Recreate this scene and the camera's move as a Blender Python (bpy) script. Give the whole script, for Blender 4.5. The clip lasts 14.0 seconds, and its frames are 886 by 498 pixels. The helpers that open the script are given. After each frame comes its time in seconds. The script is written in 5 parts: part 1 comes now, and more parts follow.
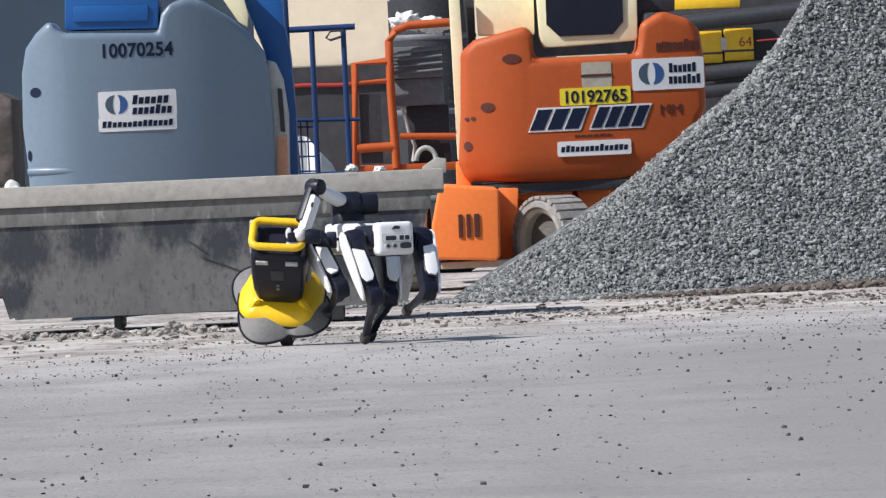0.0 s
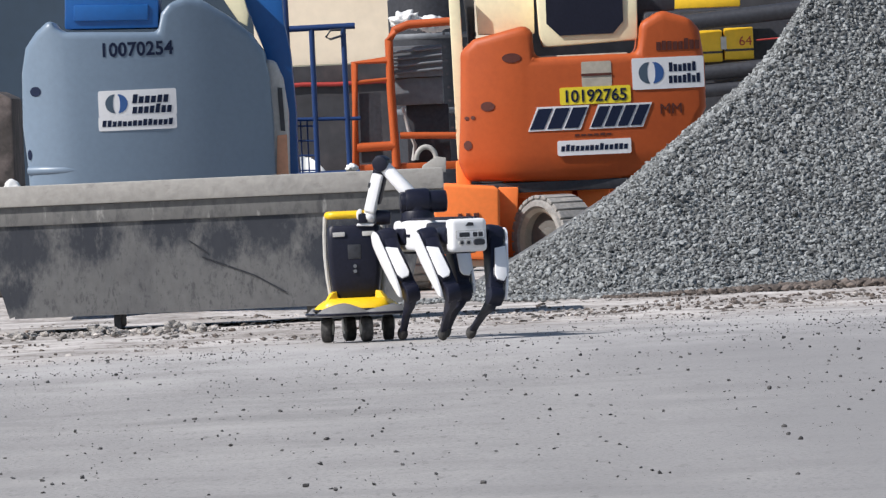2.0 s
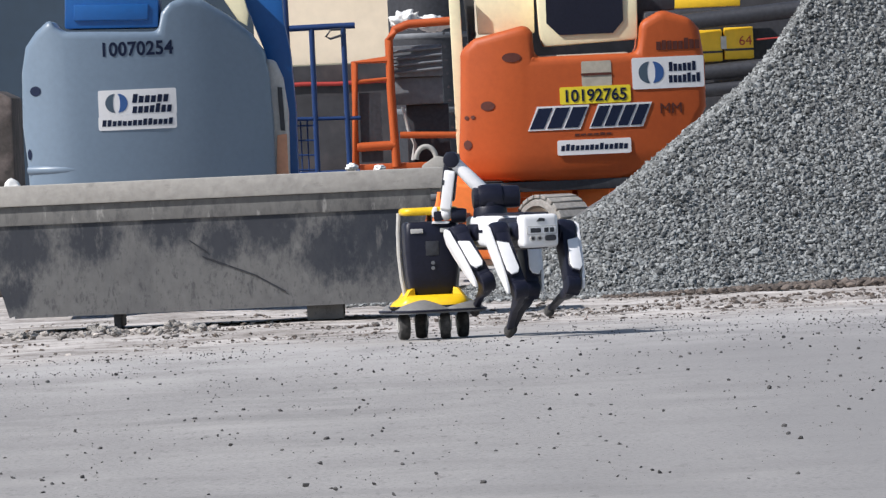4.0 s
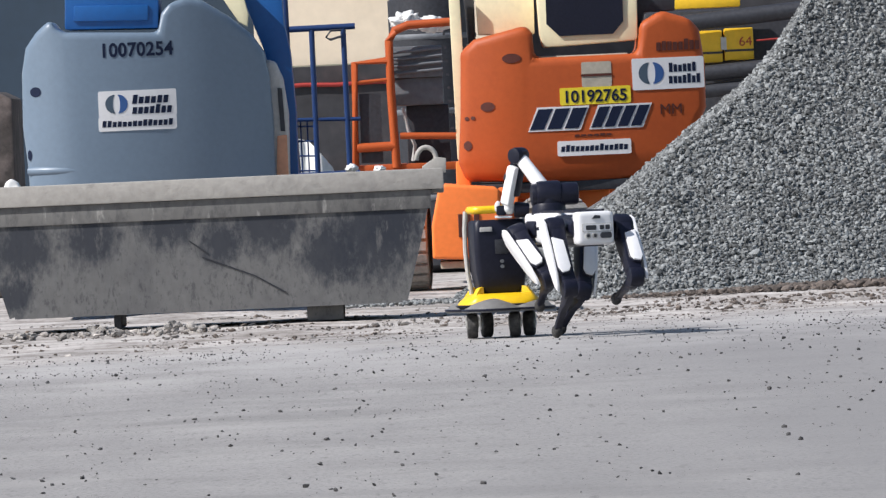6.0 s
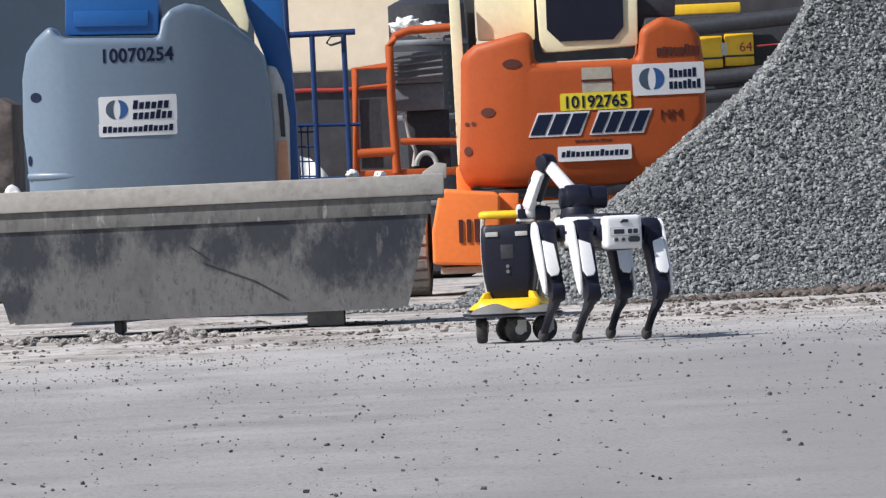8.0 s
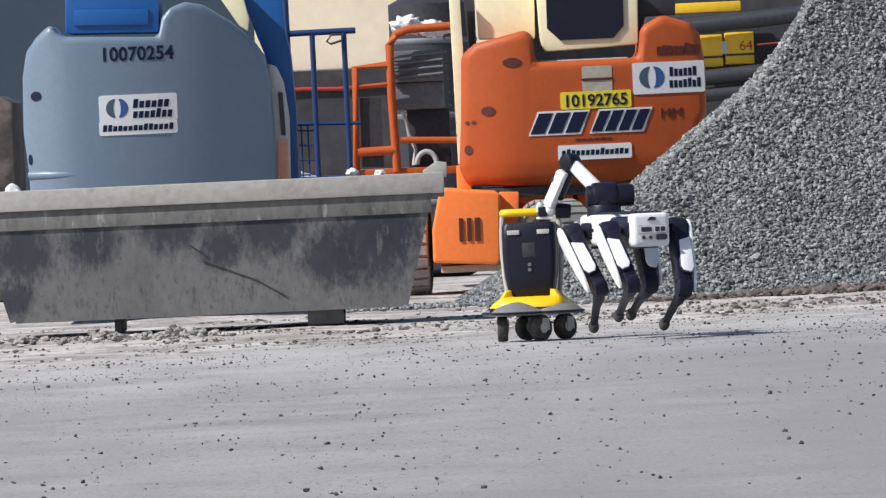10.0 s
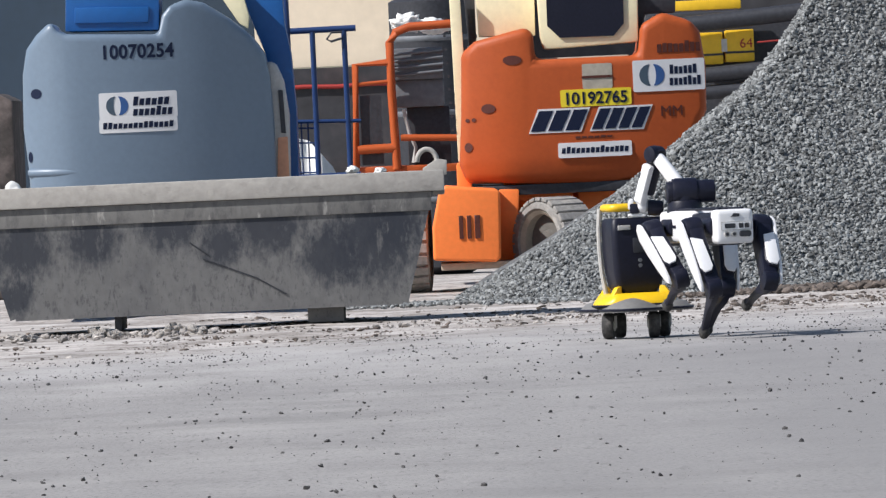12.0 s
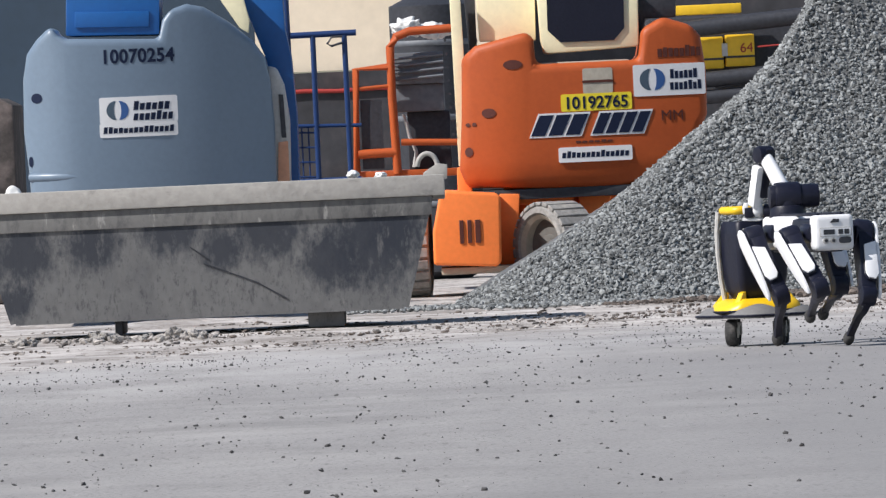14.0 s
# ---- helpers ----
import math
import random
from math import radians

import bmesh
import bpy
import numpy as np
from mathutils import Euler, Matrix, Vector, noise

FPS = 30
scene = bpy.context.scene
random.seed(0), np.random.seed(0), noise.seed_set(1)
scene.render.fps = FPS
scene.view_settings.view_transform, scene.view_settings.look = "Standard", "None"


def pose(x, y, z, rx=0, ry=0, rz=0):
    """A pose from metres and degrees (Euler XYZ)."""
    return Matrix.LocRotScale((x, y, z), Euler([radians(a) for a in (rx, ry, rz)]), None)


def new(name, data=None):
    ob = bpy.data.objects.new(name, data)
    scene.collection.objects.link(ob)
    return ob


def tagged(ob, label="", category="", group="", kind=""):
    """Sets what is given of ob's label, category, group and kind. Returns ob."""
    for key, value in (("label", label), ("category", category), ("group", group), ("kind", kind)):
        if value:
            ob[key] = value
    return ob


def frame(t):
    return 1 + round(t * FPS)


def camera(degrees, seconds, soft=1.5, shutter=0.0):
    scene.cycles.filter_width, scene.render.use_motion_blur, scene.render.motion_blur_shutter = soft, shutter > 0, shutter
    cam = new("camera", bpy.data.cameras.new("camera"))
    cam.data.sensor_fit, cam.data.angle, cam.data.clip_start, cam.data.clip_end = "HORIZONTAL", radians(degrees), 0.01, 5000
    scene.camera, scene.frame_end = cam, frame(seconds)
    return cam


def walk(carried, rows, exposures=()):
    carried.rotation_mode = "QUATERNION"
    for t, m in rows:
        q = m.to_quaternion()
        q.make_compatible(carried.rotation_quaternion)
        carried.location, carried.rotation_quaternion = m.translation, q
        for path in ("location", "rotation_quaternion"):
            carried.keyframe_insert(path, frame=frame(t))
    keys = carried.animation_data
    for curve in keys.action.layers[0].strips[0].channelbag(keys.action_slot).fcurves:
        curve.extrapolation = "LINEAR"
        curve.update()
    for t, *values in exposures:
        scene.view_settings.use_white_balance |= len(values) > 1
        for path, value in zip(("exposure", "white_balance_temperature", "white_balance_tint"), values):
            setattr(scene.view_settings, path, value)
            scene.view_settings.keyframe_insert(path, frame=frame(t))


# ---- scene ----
PITCH = [(0, 0.0040), (0.5, 0.0146), (1, 0.0066), (1.5, 0.0027), (2, 0.0000), (2.5, 0.0013), (3, -0.0040), (5.5, 0.0019), (6, 0.0019), (6.5, 0.0000), (7, 0.0066), (7.5, 0.0106), (8, 0.0279), (10.5, 0.0159), (11, 0.0080), (11.5, 0.0133), (12, 0.0106), (12.5, 0.0292), (13, 0.0239), (13.5, 0.0424), (14, 0.0318)]

cam = camera(4.157, 14.0, soft=1.35)


def aim(t, p):
    yaw = 0.0 if t < 7 else 0.004 * (t - 7) / 7
    return t, pose(0, 0, 1.08, 89.3766 + p, 0, yaw) @ pose(0, 0, 0, 0, 0, -2.577)


walk(cam, [aim(t, p) for t, p in PITCH], exposures=[(0, 0.22), (14, 0.22)])

# ---- daylight ----
SUN_TRAVEL = Vector((0.64, 0.30, -0.68)).normalized()
world = bpy.data.worlds.new("sky")
scene.world = world
world.use_nodes = True
wn = world.node_tree.nodes
sky = wn.new("ShaderNodeTexSky")
sky.sky_type, sky.sun_disc = "NISHITA", False
sky.sun_elevation = math.asin(-SUN_TRAVEL.z)
sky.sun_rotation = math.atan2(-SUN_TRAVEL.x, -SUN_TRAVEL.y)
wn["Background"].inputs["Strength"].default_value = 0.088
world.node_tree.links.new(sky.outputs["Color"], wn["Background"].inputs["Color"])
sun = new("sun", bpy.data.lights.new("sun", "SUN"))
sun.data.energy, sun.data.angle, sun.data.color = 4.85, radians(0.55), (1.0, 0.968, 0.95)
sun.rotation_euler = SUN_TRAVEL.to_track_quat("-Z", "Y").to_euler()


# ---- materials ----
def mat(name, color, rough=0.6, metal=0.0, grain=40.0, vary=0.12, bump=0.15, stain=None, stain_scale=1.5, amount=0.4, stretch=(1, 1, 1), island=0.0, spec=0.5):
    """A procedural surface: base colour, fine grain, broad stains, relief."""
    m = bpy.data.materials.new(name)
    m.use_nodes = True
    n, l = m.node_tree.nodes, m.node_tree.links
    b = n["Principled BSDF"]
    b.inputs["Metallic"].default_value = metal
    b.inputs["Specular IOR Level"].default_value = spec
    co = n.new("ShaderNodeTexCoord")
    mp = n.new("ShaderNodeMapping")
    mp.inputs["Scale"].default_value = stretch
    l.new(co.outputs["Object"], mp.inputs["Vector"])
    fine = n.new("ShaderNodeTexNoise")
    fine.inputs["Scale"].default_value, fine.inputs["Detail"].default_value = grain, 6
    broad = n.new("ShaderNodeTexNoise")
    broad.inputs["Scale"].default_value, broad.inputs["Detail"].default_value, broad.inputs["Roughness"].default_value = stain_scale, 8, 0.65
    for x in (fine, broad):
        l.new(mp.outputs["Vector"], x.inputs["Vector"])
    ramp = n.new("ShaderNodeMapRange")
    ramp.inputs["From Min"].default_value, ramp.inputs["From Max"].default_value = 0.25, 0.75
    ramp.inputs["To Min"].default_value, ramp.inputs["To Max"].default_value = 1 - vary, 1 + vary
    l.new(fine.outputs["Fac"], ramp.inputs["Value"])
    mask = n.new("ShaderNodeMapRange")
    mask.inputs["From Min"].default_value, mask.inputs["From Max"].default_value = 0.48, 0.68
    mask.inputs["To Max"].default_value = amount
    l.new(broad.outputs["Fac"], mask.inputs["Value"])
    mix = n.new("ShaderNodeMix")
    mix.data_type = "RGBA"
    mix.inputs["A"].default_value = (*color, 1)
    mix.inputs["B"].default_value = (*(stain or [c * 0.75 for c in color]), 1)
    l.new(mask.outputs["Result"], mix.inputs["Factor"])
    hsv = n.new("ShaderNodeHueSaturation")
    l.new(mix.outputs["Result"], hsv.inputs["Color"])
    value = ramp.outputs["Result"]
    if island:
        geo = n.new("ShaderNodeNewGeometry")
        r2 = n.new("ShaderNodeMapRange")
        r2.inputs["To Min"].default_value, r2.inputs["To Max"].default_value = 1 - island, 1 + island
        l.new(geo.outputs["Random Per Island"], r2.inputs["Value"])
        mul = n.new("ShaderNodeMath")
        mul.operation = "MULTIPLY"
        l.new(value, mul.inputs[0])
        l.new(r2.outputs["Result"], mul.inputs[1])
        value = mul.outputs["Value"]
    l.new(value, hsv.inputs["Value"])
    l.new(hsv.outputs["Color"], b.inputs["Base Color"])
    rr = n.new("ShaderNodeMapRange")
    rr.inputs["To Min"].default_value, rr.inputs["To Max"].default_value = max(0.05, rough - 0.1), min(1, rough + 0.12)
    l.new(broad.outputs["Fac"], rr.inputs["Value"])
    l.new(rr.outputs["Result"], b.inputs["Roughness"])
    if bump:
        bn = n.new("ShaderNodeBump")
        bn.inputs["Strength"].default_value, bn.inputs["Distance"].default_value = bump, 0.01
        l.new(fine.outputs["Fac"], bn.inputs["Height"])
        l.new(bn.outputs["Normal"], b.inputs["Normal"])
    return m


SOIL = mat("dark_soil", (0.110, 0.090, 0.078), 0.95, grain=30, vary=0.3, island=0.5)
LUMP = mat("pale_rubble", (0.40, 0.375, 0.35), 0.9, grain=25, vary=0.25, bump=0.6, stain=(0.22, 0.20, 0.185), stain_scale=6, amount=0.7)
CLOD = mat("dirt_clod", (0.30, 0.278, 0.26), 0.95, grain=60, vary=0.3, bump=0.6, stain=(0.20, 0.175, 0.155), stain_scale=40, amount=0.7, island=0.6)
PEBBLE = mat("pebble", (0.060, 0.058, 0.058), 0.85, grain=60, island=0.4)
GRAVEL = mat("gravel", (0.193, 0.201, 0.201), 0.8, grain=70, vary=0.2, island=0.68)
GRAVEL_BED = mat("gravel_bed", (0.11, 0.113, 0.115), 0.95, grain=60, vary=0.4, bump=0.8)
SKIP_STEEL = mat("weathered_skip", (0.142, 0.141, 0.140), 0.8, grain=22, vary=0.12, bump=0.25, stain=(0.085, 0.086, 0.092), stain_scale=1.6, amount=0.8, stretch=(1, 1, 0.6))


def add_streaks(m, color, scale, stretch, lo, hi, amount):
    """Dark runs and blots over a finished surface."""
    n, l = m.node_tree.nodes, m.node_tree.links
    bs = n["Principled BSDF"]
    before = bs.inputs["Base Color"].links[0].from_socket
    co = n.new("ShaderNodeTexCoord")
    mp = n.new("ShaderNodeMapping")
    mp.inputs["Scale"].default_value = stretch
    t = n.new("ShaderNodeTexNoise")
    t.inputs["Scale"].default_value, t.inputs["Detail"].default_value, t.inputs["Roughness"].default_value = scale, 9, 0.7
    r = n.new("ShaderNodeMapRange")
    r.inputs["From Min"].default_value, r.inputs["From Max"].default_value, r.inputs["To Max"].default_value = lo, hi, amount
    x = n.new("ShaderNodeMix")
    x.data_type = "RGBA"
    x.inputs["B"].default_value = (*color, 1)
    l.new(co.outputs["Object"], mp.inputs["Vector"])
    l.new(mp.outputs["Vector"], t.inputs["Vector"])
    l.new(t.outputs["Fac"], r.inputs["Value"])
    l.new(r.outputs["Result"], x.inputs["Factor"])
    l.new(before, x.inputs["A"])
    l.new(x.outputs["Result"], bs.inputs["Base Color"])


add_streaks(SKIP_STEEL, (0.062, 0.064, 0.070), 1.5, (1, 1, 0.8), 0.46, 0.70, 0.5)
add_streaks(SKIP_STEEL, (0.034, 0.036, 0.042), 20, (1.4, 1, 0.5), 0.56, 0.66, 0.55)


def add_blot(m, center, radius, color, scale, amount):
    """A ragged stain round one spot of a panel."""
    n, l = m.node_tree.nodes, m.node_tree.links
    bs = n["Principled BSDF"]
    before = bs.inputs["Base Color"].links[0].from_socket
    co = n.new("ShaderNodeTexCoord")
    d = n.new("ShaderNodeVectorMath")
    d.operation = "DISTANCE"
    d.inputs[1].default_value = center
    t = n.new("ShaderNodeTexNoise")
    t.inputs["Scale"].default_value, t.inputs["Detail"].default_value, t.inputs["Roughness"].default_value = scale, 10, 0.72
    r = n.new("ShaderNodeMapRange")
    r.inputs["From Min"].default_value, r.inputs["From Max"].default_value, r.inputs["To Min"].default_value, r.inputs["To Max"].default_value = 0, radius, 0.75, -0.25
    a = n.new("ShaderNodeMath")
    a.operation = "ADD"
    q = n.new("ShaderNodeMapRange")
    q.inputs["From Min"].default_value, q.inputs["From Max"].default_value, q.inputs["To Max"].default_value = 0.70, 1.0, amount
    x = n.new("ShaderNodeMix")
    x.data_type = "RGBA"
    x.inputs["B"].default_value = (*color, 1)
    l.new(co.outputs["Object"], d.inputs[0])
    mp = n.new("ShaderNodeMapping")
    mp.inputs["Scale"].default_value = (1.3, 1, 0.7)
    l.new(co.outputs["Object"], mp.inputs["Vector"])
    l.new(mp.outputs["Vector"], t.inputs["Vector"])
    l.new(d.outputs["Value"], r.inputs["Value"])
    l.new(r.outputs["Result"], a.inputs[0])
    l.new(t.outputs["Fac"], a.inputs[1])
    l.new(a.outputs["Value"], q.inputs["Value"])
    l.new(q.outputs["Result"], x.inputs["Factor"])
    l.new(before, x.inputs["A"])
    l.new(x.outputs["Result"], bs.inputs["Base Color"])


for spot, size in (((-0.36, 66.85, 0.46), 0.62), ((-0.28, 66.85, 0.50), 0.34), ((-2.30, 66.85, 0.46), 0.40), ((-0.95, 66.85, 0.56), 0.46), ((-1.92, 66.85, 0.50), 0.34), ((-1.50, 66.85, 0.58), 0.40), ((-0.62, 66.85, 0.36), 0.40), ((-2.36, 66.85, 0.20), 0.26), ((-1.22, 66.85, 0.44), 0.28)):
    add_blot(SKIP_STEEL, spot, size, (0.018, 0.023, 0.035), 15, 0.85)
add_streaks(SKIP_STEEL, (0.040, 0.042, 0.048), 42, (1.0, 1, 0.6), 0.55, 0.68, 0.6)
add_streaks(SKIP_STEEL, (0.26, 0.25, 0.235), 6, (1.5, 1, 0.5), 0.60, 0.74, 0.55)
SKIP_RIM = mat("concrete_caked_rim", (0.37, 0.352, 0.325), 0.85, grain=26, vary=0.12, bump=0.3, stain=(0.24, 0.23, 0.215), stain_scale=3, amount=0.5)
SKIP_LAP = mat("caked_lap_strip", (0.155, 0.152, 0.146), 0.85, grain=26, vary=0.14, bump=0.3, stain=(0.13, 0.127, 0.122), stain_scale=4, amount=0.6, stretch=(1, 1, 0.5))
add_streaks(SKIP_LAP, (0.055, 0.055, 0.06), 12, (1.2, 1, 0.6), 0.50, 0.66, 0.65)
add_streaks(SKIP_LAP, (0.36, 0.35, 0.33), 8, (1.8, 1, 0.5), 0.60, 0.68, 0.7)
add_streaks(SKIP_RIM, (0.19, 0.183, 0.172), 12, (0.6, 1, 1.2), 0.56, 0.70, 0.6)
GREY_PAINT = mat("grey_blue_paint", (0.148, 0.200, 0.264), 0.38, grain=30, vary=0.05, bump=0.03, stain=(0.130, 0.178, 0.235), stain_scale=1.4, amount=0.5)
BLUE_PAINT = mat("blue_paint", (0.006, 0.086, 0.29), 0.42, grain=30, vary=0.08, bump=0.05, stain=(0.006, 0.062, 0.24), stain_scale=3)
# lift orange, held down so the boom's shade sits in the counterweight colour
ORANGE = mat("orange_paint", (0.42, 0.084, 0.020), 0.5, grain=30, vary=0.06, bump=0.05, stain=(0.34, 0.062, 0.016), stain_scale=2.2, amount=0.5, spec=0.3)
# same orange raised: sunlight on the chassis is put into the colour
ORANGE_SUN_RAISED = mat("orange_paint_sun_raised", (0.97, 0.235, 0.055), 0.5, grain=30, vary=0.06, bump=0.05, stain=(0.90, 0.20, 0.04), stain_scale=3, amount=0.4, spec=0.3)
CREAM = mat("cream_paint", (0.84, 0.76, 0.50), 0.45, grain=30, vary=0.06, bump=0.05, stain=(0.70, 0.62, 0.40), stain_scale=3)
DARK = mat("dark_steel", (0.035, 0.037, 0.045), 0.55, metal=0.2, grain=40, vary=0.3, bump=0.1)
BLACK = mat("black_plastic", (0.008, 0.009, 0.020), 0.42, grain=60, vary=0.2, bump=0.08, stain=(0.014, 0.015, 0.028), stain_scale=6, spec=0.3)
RUBBER = mat("black_rubber", (0.035, 0.034, 0.034), 0.85, grain=60, vary=0.3, bump=0.3, stain=(0.16, 0.15, 0.14), stain_scale=12, amount=0.5)
TYRE = mat("dusty_grey_tyre", (0.27, 0.26, 0.245), 0.9, grain=40, vary=0.2, bump=0.4, stain=(0.42, 0.39, 0.35), stain_scale=5, amount=0.6)
HUB = mat("pale_hub", (0.42, 0.38, 0.31), 0.7, grain=30, stain=(0.25, 0.22, 0.18), stain_scale=5)
RUST_HUB = mat("dull_hub", (0.125, 0.118, 0.108), 0.8, grain=30, stain=(0.10, 0.085, 0.07), stain_scale=7)
WHITE = mat("white_shell", (0.76, 0.76, 0.77), 0.35, grain=40, vary=0.03, bump=0.02, stain=(0.7, 0.7, 0.69), stain_scale=6)
YELLOW = mat("yellow_plastic", (0.80, 0.50, 0.01), 0.4, grain=40, vary=0.05, bump=0.03, stain=(0.65, 0.39, 0.01), stain_scale=7)
RAIL_GREY = mat("grey_trim", (0.45, 0.44, 0.42), 0.5, grain=40)
PLATE_GREY = mat("grey_base_plate", (0.155, 0.153, 0.152), 0.7, grain=40, vary=0.15, stain=(0.20, 0.195, 0.187), stain_scale=6)
STICKER = mat("white_sticker", (0.70, 0.70, 0.71), 0.4, grain=50, vary=0.03, bump=0.0)
STICKER_YELLOW = mat("yellow_sticker", (0.78, 0.62, 0.03), 0.4, grain=50, vary=0.03, bump=0.0)
FADED_ORANGE = mat("faded_orange", (0.55, 0.27, 0.16), 0.6, grain=30)
BLUE_DARK = mat("dark_blue_paint", (0.008, 0.034, 0.125), 0.45, grain=30, vary=0.1)
INK = mat("dark_ink", (0.010, 0.016, 0.040), 0.6, grain=50, vary=0.1, bump=0.0, spec=0.15)
INK_BLUE = mat("blue_ink", (0.03, 0.09, 0.26), 0.5, grain=50, vary=0.05, bump=0.0)
INK_TEAL = mat("teal_ink", (0.055, 0.085, 0.12), 0.5, grain=50, vary=0.05, bump=0.0)
INK_FADED = mat("faded_ink", (0.105, 0.142, 0.185), 0.5, grain=20, vary=0.15, bump=0.0)
INK_BROWN = mat("brown_ink", (0.085, 0.020, 0.012), 0.5, grain=50, vary=0.2, bump=0.0)
BUILDING_CREAM = mat("cream_wall", (0.80, 0.68, 0.52), 0.8, grain=12, vary=0.05, stain=(0.6, 0.5, 0.36), stain_scale=0.8)
BUILDING_BLUE = mat("slate_blue_wall", (0.032, 0.055, 0.085), 0.8, grain=12, vary=0.1)
DARK_WALL = mat("dark_backdrop_steel", (0.035, 0.035, 0.04), 0.8, grain=8, vary=0.4, stain=(0.08, 0.05, 0.045), stain_scale=2)
RUST = mat("rusty_brown", (0.050, 0.043, 0.040), 0.85, grain=12, vary=0.5, stain=(0.17, 0.14, 0.13), stain_scale=4, amount=0.8)
RED = mat("red_line", (0.33, 0.028, 0.022), 0.6)
MACHINE_YELLOW = mat("machine_yellow", (0.82, 0.50, 0.02), 0.45, grain=20, vary=0.08)
GREY_BOX = mat("grey_control_box", (0.13, 0.14, 0.155), 0.6, grain=25, vary=0.2)
PLASTIC_BAG = mat("pale_plastic", (0.72, 0.72, 0.70), 0.5, grain=18, vary=0.1)


# ---- building blocks ----
def smooth(bm, angle=40):
    lim = radians(angle)
    for f in bm.faces:
        f.smooth = True
    for e in bm.edges:
        if len(e.link_faces) == 2 and e.calc_face_angle(0) > lim:
            e.smooth = False


def part(name, bm, material, parent=None, label="", m=None):
    """Links a bmesh as one mesh object, under a thing or a part."""
    smooth(bm)
    me = bpy.data.meshes.new(name)
    bm.to_mesh(me)
    bm.free()
    for x in (material if isinstance(material, (list, tuple)) else [material]):
        me.materials.append(x)
    ob = new(name, me)
    if parent is not None:
        ob.parent = parent
    if m is not None:
        ob.matrix_basis = m
    return tagged(ob, label)


def bevel(bm, w, seg=2, angle=30):
    if w:
        es = [e for e in bm.edges if len(e.link_faces) == 2 and e.calc_face_angle(0) > radians(angle)]
        bmesh.ops.bevel(bm, geom=es, offset=w, segments=seg, affect="EDGES", profile=0.6, clamp_overlap=True)
    return bm


def box(x0, x1, y0, y1, z0, z1, w=0.0, seg=2, bm=None):
    b = bmesh.new()
    bmesh.ops.create_cube(b, size=1, matrix=Matrix.Translation(((x0 + x1) / 2, (y0 + y1) / 2, (z0 + z1) / 2)) @ Matrix.Diagonal((x1 - x0, y1 - y0, z1 - z0, 1)))
    bevel(b, w, seg)
    return merge(bm, b)


def merge(bm, b, m=None):
    if m is not None:
        b.transform(m)
    if bm is None:
        return b
    me = bpy.data.meshes.new("tmp")
    b.to_mesh(me)
    b.free()
    bm.from_mesh(me)
    bpy.data.meshes.remove(me)
    return bm


def prism(outline, y0, y1, w=0.0, seg=2, bm=None):
    """An outline in x, z drawn out from y0 to y1."""
    b = bmesh.new()
    f = b.faces.new([b.verts.new((x, y0, z)) for x, z in outline])
    r = bmesh.ops.extrude_face_region(b, geom=[f])
    bmesh.ops.translate(b, vec=(0, y1 - y0, 0), verts=[v for v in r["geom"] if isinstance(v, bmesh.types.BMVert)])
    bmesh.ops.recalc_face_normals(b, faces=b.faces)
    bevel(b, w, seg)
    return merge(bm, b)


def tube(a, b_, r, r2=None, n=14, bm=None, w=0.0):
    a, b_ = Vector(a), Vector(b_)
    d = b_ - a
    b = bmesh.new()
    bmesh.ops.create_cone(b, cap_ends=True, segments=n, radius1=r, radius2=r if r2 is None else r2, depth=d.length)
    bevel(b, w, 2, 60)
    m = Matrix.Translation((a + b_) / 2) @ d.to_track_quat("Z", "Y").to_matrix().to_4x4()
    return merge(bm, b, m)


def path_tube(points, r, n=10, closed=False, bm=None):
    """A round bar along points, mitred at its corners."""
    b = bmesh.new()
    pts = [Vector(p) for p in points]
    rings = []
    k = len(pts)
    up = Vector((0.13, 0.21, 0.97)).normalized()
    for i, p in enumerate(pts):
        prev = pts[(i - 1) % k] if (closed or i) else p
        nxt = pts[(i + 1) % k] if (closed or i < k - 1) else p
        d = (nxt - prev).normalized()
        x = d.cross(up).normalized()
        y = d.cross(x)
        rings.append([b.verts.new(p + r * (math.cos(2 * math.pi * j / n) * x + math.sin(2 * math.pi * j / n) * y)) for j in range(n)])
    for i in range(k if closed else k - 1):
        for j in range(n):
            b.faces.new((rings[i][j], rings[i][(j + 1) % n], rings[(i + 1) % k][(j + 1) % n], rings[(i + 1) % k][j]))
    if not closed:
        b.faces.new(rings[0][::-1])
        b.faces.new(rings[-1])
    bmesh.ops.recalc_face_normals(b, faces=b.faces)
    return merge(bm, b)


def lathe(profile, n=28, bm=None, m=None):
    """Turns (radius, height) pairs round z."""
    b = bmesh.new()
    rings = [[b.verts.new((r * math.cos(2 * math.pi * j / n), r * math.sin(2 * math.pi * j / n), z)) for j in range(n)] for r, z in profile]
    for a, c in zip(rings, rings[1:]):
        for j in range(n):
            b.faces.new((a[j], a[(j + 1) % n], c[(j + 1) % n], c[j]))
    b.faces.new(rings[0][::-1])
    b.faces.new(rings[-1])
    bmesh.ops.recalc_face_normals(b, faces=b.faces)
    return merge(bm, b, m)


def rounded(cx, cz, hw, hh, r, n=5):
    """A rounded rectangle's outline."""
    out = []
    for qx, qz, a0 in ((1, 1, 0), (-1, 1, 90), (-1, -1, 180), (1, -1, 270)):
        for i in range(n + 1):
            a = radians(a0 + 90 * i / n)
            out.append((cx + qx * (hw - r) + r * math.cos(a), cz + qz * (hh - r) + r * math.sin(a)))
    return out


